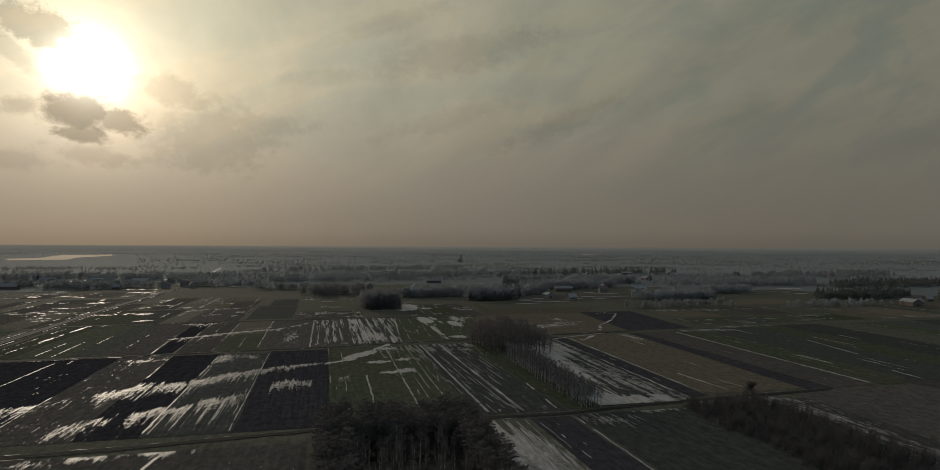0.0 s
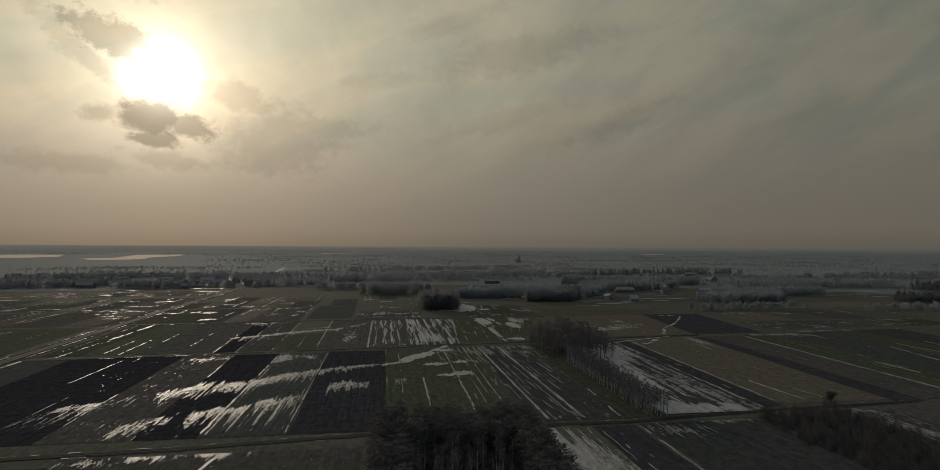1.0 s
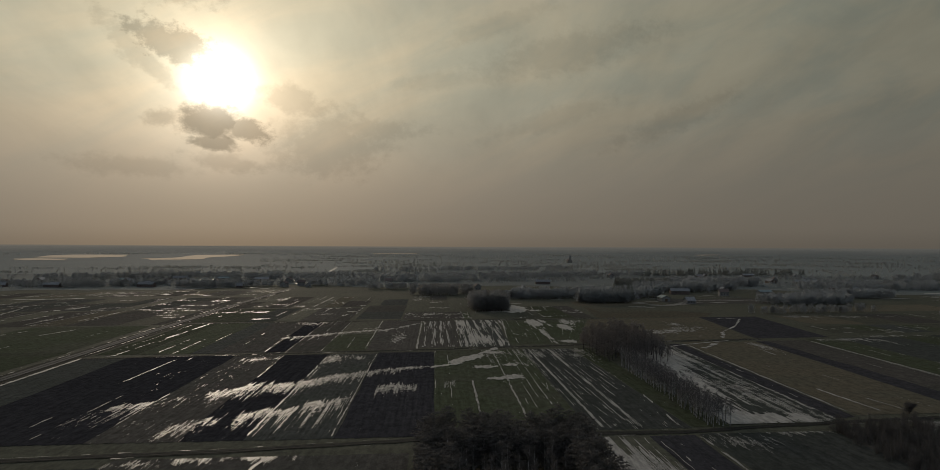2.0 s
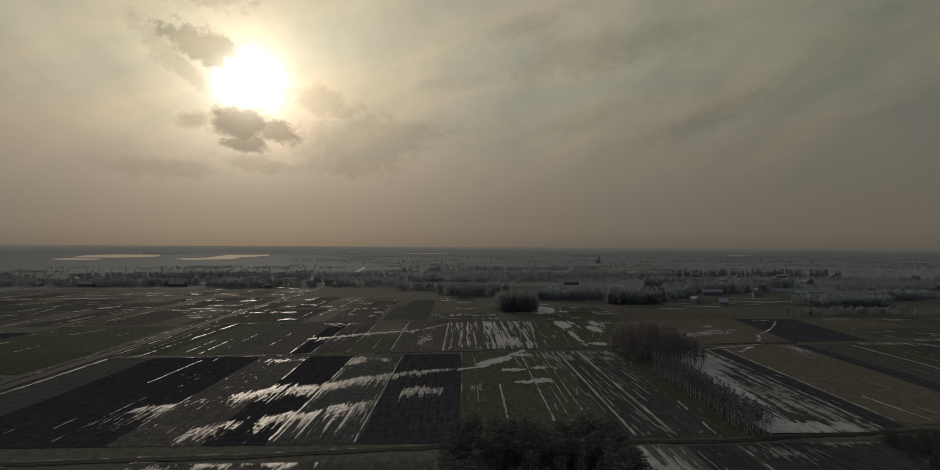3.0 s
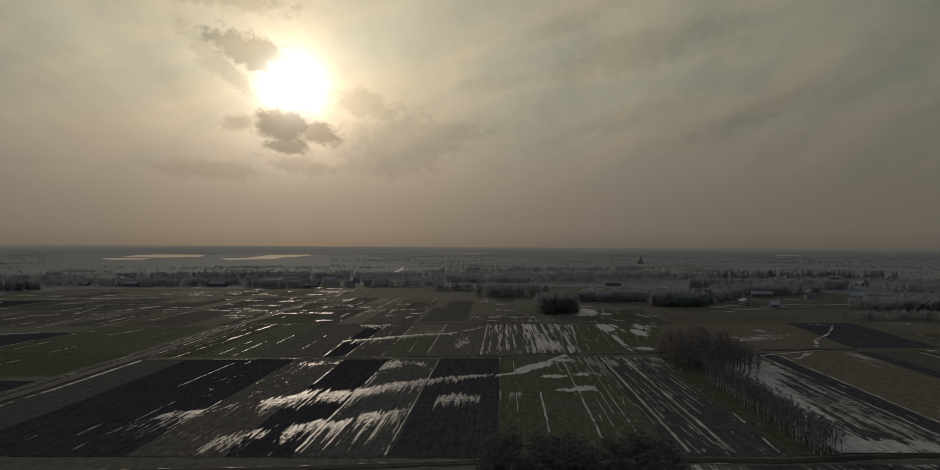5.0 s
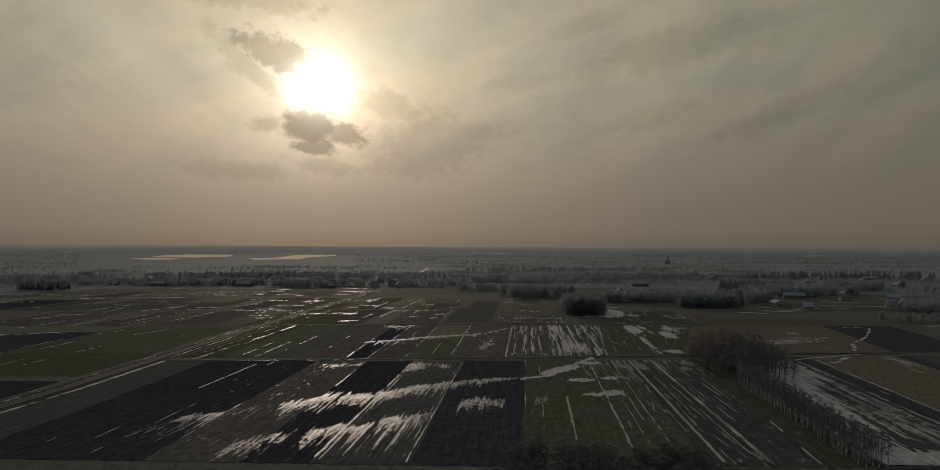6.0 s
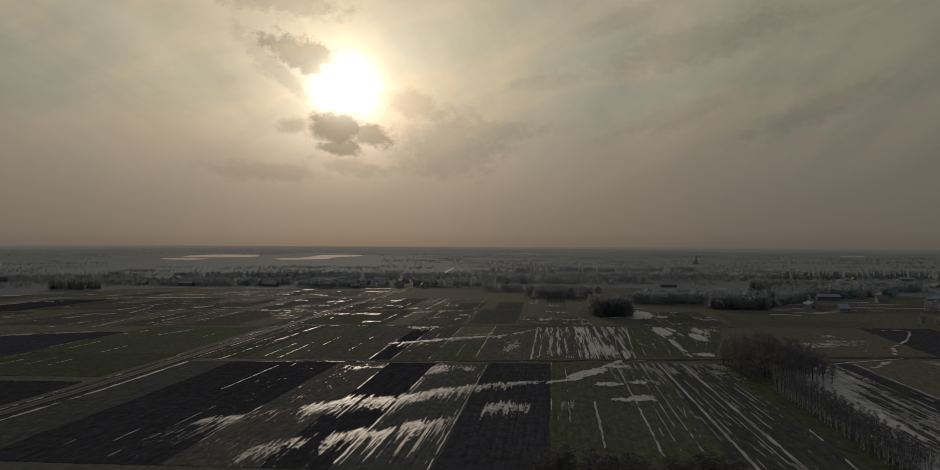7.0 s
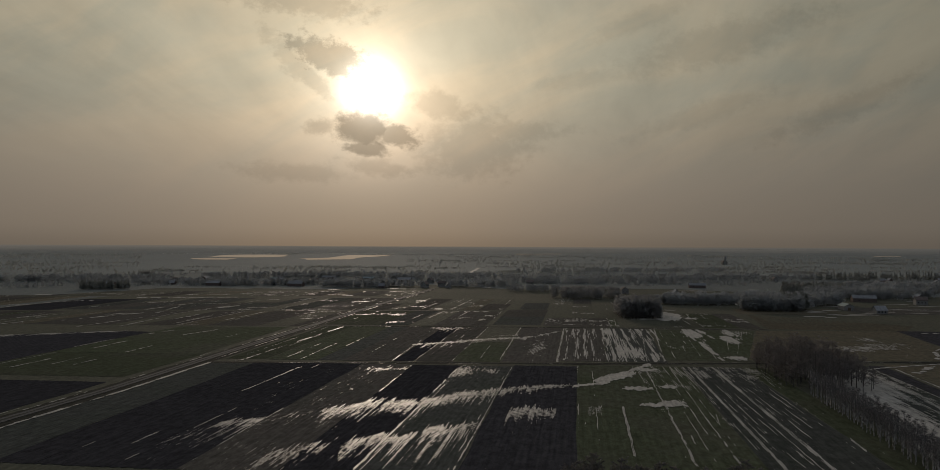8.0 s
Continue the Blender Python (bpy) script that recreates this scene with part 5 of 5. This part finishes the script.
shore([(-328, 3730), (-91, 3825), (-89, 3735), (-320, 3640)], 4)
shore([(1367, 3518), (1495, 3544), (1448, 3435), (1324, 3409)], 5)
rng = random.Random(5)
for k in range(60):
    a, d = radians(rng.uniform(-55, 55)), rng.uniform(900, 2600)
    sheet("snow_patches", d * math.sin(a), d * math.cos(a), rng.uniform(8, 26) * d / 1100, rng.uniform(2, 7), 0, SNOW, "distant streak of old snow on the plain", "snow", "stuff", 0.4, 40 + k, 14)
for k, (x, y, w) in enumerate([(193, 682, 14), (225, 690, 16), (260, 838, 20), (250, 722, 18), (300, 735, 26), (340, 715, 22), (417, 715, 24), (487, 749, 30), (544, 733, 28), (365, 700, 18), (120, 905, 24), (150, 1010, 30), (210, 1000, 26), (330, 790, 24), (430, 850, 30), (60, 1080, 34), (560, 640, 22), (610, 600, 18), (90, 700, 10)]):
    for m in range(3):
        sheet("snow_patches", *grid(x + rng.uniform(-20, 20), y + rng.uniform(-22, 22)), w * rng.uniform(0.3, 0.9), rng.uniform(1.2, 3.5), 0, SNOW, "streak of old snow between village gardens", "snow", "stuff", 0.3, 200 + 3 * k + m, 16)
for k in range(60):
    x, y = rng.uniform(110, 560), rng.uniform(690, 1000)
    sheet("snow_patches", *grid(x, y), rng.uniform(4, 15), rng.uniform(0.8, 2.6), rng.uniform(-0.1, 0.1), SNOW, "streak of old snow between village gardens", "snow", "stuff", 0.34, 400 + k, 14)
for k in range(50):
    x, y = rng.uniform(-620, 110), rng.uniform(1020, 1500)
    sheet("snow_patches", *grid(x, y), rng.uniform(5, 22), rng.uniform(1.2, 4.0), rng.uniform(-0.1, 0.1), SNOW, "streak of old snow between village gardens", "snow", "stuff", 0.9, 500 + k, 14)
ribbon("far_lane", [(-246, 1560), (-262, 1760), (-292, 2120)], 3.4, SNOW, 1.2, "pale snowy lane beyond the village", None, 0.9, 3, 20)
tagged(bpy.data.objects["far_lane"], category="lane", kind="structure")


# ---- village ----
def box(x0, x1, y0, y1, z0, z1):
    v = [(x0, y0, z0), (x1, y0, z0), (x1, y1, z0), (x0, y1, z0), (x0, y0, z1), (x1, y0, z1), (x1, y1, z1), (x0, y1, z1)]
    return v, [(0, 3, 2, 1), (4, 5, 6, 7), (0, 1, 5, 4), (1, 2, 6, 5), (2, 3, 7, 6), (3, 0, 4, 7)]


def house(w, l, h, pitch, wall, roof, label, name="house", category="house", barn=False):
    root = tagged(new(name), label, category)
    top = h + w / 2 * pitch
    v = [(-w / 2, -l / 2, -0.3), (w / 2, -l / 2, -0.3), (w / 2, l / 2, -0.3), (-w / 2, l / 2, -0.3), (-w / 2, -l / 2, h), (w / 2, -l / 2, h), (w / 2, l / 2, h), (-w / 2, l / 2, h), (0, -l / 2, top), (0, l / 2, top)]
    piece("wall", v, [(0, 3, 2, 1), (0, 1, 5, 8, 4), (2, 3, 7, 9, 6), (1, 2, 6, 5), (3, 0, 4, 7)], wall, root)
    e = 0.5
    for s in (-1, 1):
        a, b = (s * (w / 2 + e), h - e * pitch + 0.05), (0, top + 0.05)
        v = [(a[0], -l / 2 - e, a[1]), (a[0], l / 2 + e, a[1]), (b[0], l / 2 + e, b[1]), (b[0], -l / 2 - e, b[1])]
        v += [(x, y, z + 0.22) for x, y, z in v]
        slope = piece("roof", v, [(0, 1, 2, 3), (4, 7, 6, 5), (0, 4, 5, 1), (1, 5, 6, 2), (2, 6, 7, 3), (3, 7, 4, 0)], roof, root)
    if not barn:
        piece("chimney", *box(w * 0.12, w * 0.12 + 0.6, l * 0.1, l * 0.1 + 0.6, top - 1.2, top + 0.9), BRICK, slope, "brick chimney")
    for s in (-1, 1):
        for y in ([-l * 0.3, 0, l * 0.3] if not barn else [l * 0.25]):
            x = s * (w / 2 + 0.02)
            piece("window", *box(min(x, x + s * 0.04), max(x, x + s * 0.04), y - 0.55, y + 0.55, h * 0.38, h * 0.38 + 1.2), WINDOW, root)
    for x in ([-w * 0.22, w * 0.22] if not barn else []):
        piece("window", *box(x - 0.5, x + 0.5, -l / 2 - 0.06, -l / 2 - 0.02, h * 0.38, h * 0.38 + 1.2), WINDOW, root)
    dw = 1.5 if barn else 0.5
    piece("door", *box(-dw, dw, -l / 2 - 0.07, -l / 2 - 0.02, -0.1, 2.9 if barn else 2.05), DOOR, root)
    return root


KINDS = [
    house(8.5, 10, 3.4, 0.9, PLASTER, ROOFGREY, "pale plastered village house with a grey gable roof"),
    house(9, 11, 5.4, 0.75, PLASTER, ROOFRED, "two-storey pale house with a dull red roof"),
    house(8, 9, 3.2, 1.0, BRICK, ROOFGREY, "red brick village house with a grey roof"),
    house(10, 24, 4.5, 0.6, BRICK, ROOFGREY, "long brick barn with a grey sheet roof", "barn", "barn", True),
    house(9, 18, 4.0, 0.5, PLASTER, ROOFTEAL, "farm shed with a teal sheet roof", "shed", "shed", True),
]


def village():
    rng = random.Random(31)
    spots = [(248, 738, 4), (262, 700, 0), (225, 770, 0), (300, 835, 3), (340, 800, 1), (205, 860, 2), (395, 812, 4), (150, 850, 3), (120, 930, 0), (430, 720, 1), (545, 545, 3),
             (560, 552, 0), (600, 580, 2), (470, 800, 1), (520, 830, 0), (365, 860, 0), (60, 960, 1), (-90, 1060, 0), (-195, 1085, 0), (-235, 1100, 1), (-300, 1085, 2)]
    for k in range(48):
        a = rng.uniform(-1, 1)
        x = a * 900 + 60
        spots.append((x, 1130 + 260 * rng.random() - 0.25 * max(0, x) + rng.uniform(-40, 40), rng.choice((0, 0, 1, 1, 2, 3, 4))))
    used = set()
    for x, y, kind in spots:
        x, y = grid(x, y)
        m = pose(x, y, rise(x, y), 0, 0, rng.choice((0, 90)) + rng.uniform(-14, 14))
        if kind in used:
            copy_thing(KINDS[kind], m)
        else:
            used.add(kind)
            KINDS[kind].matrix_basis = m
    for ob in KINDS:
        for o in bpy.data.objects:
            if o.parent is None and o.name.split(".")[0] == ob.name.split(".")[0]:
                tagged(o, group="houses of the village")


village()


def church(x, y):
    root = tagged(new("church"), "distant pale village church with a pointed tower", "church")
    x, y = grid(x, y)
    root.location = (x, y, rise(x, y))
    piece("wall", *box(-8, 8, -14, 14, -0.5, 9), PLASTER, root)
    v = [(-8.6, -14, 8.9), (8.6, -14, 8.9), (8.6, 14, 8.9), (-8.6, 14, 8.9), (0, -14, 17), (0, 14, 17)]
    piece("roof", v, [(0, 3, 2, 1), (0, 1, 4), (2, 3, 5), (1, 2, 5, 4), (3, 0, 4, 5)], ROOFRED, root)
    piece("tower", *box(-3.2, 3.2, -20, -13.8, -0.5, 22), PLASTER, root)
    v = [(-3.6, -20.4, 22), (3.6, -20.4, 22), (3.6, -13.4, 22), (-3.6, -13.4, 22), (0, -17, 33)]
    piece("spire", v, [(0, 3, 2, 1), (0, 1, 4), (1, 2, 4), (2, 3, 4), (3, 0, 4)], ROOFGREY, root)


church(455, 2350)
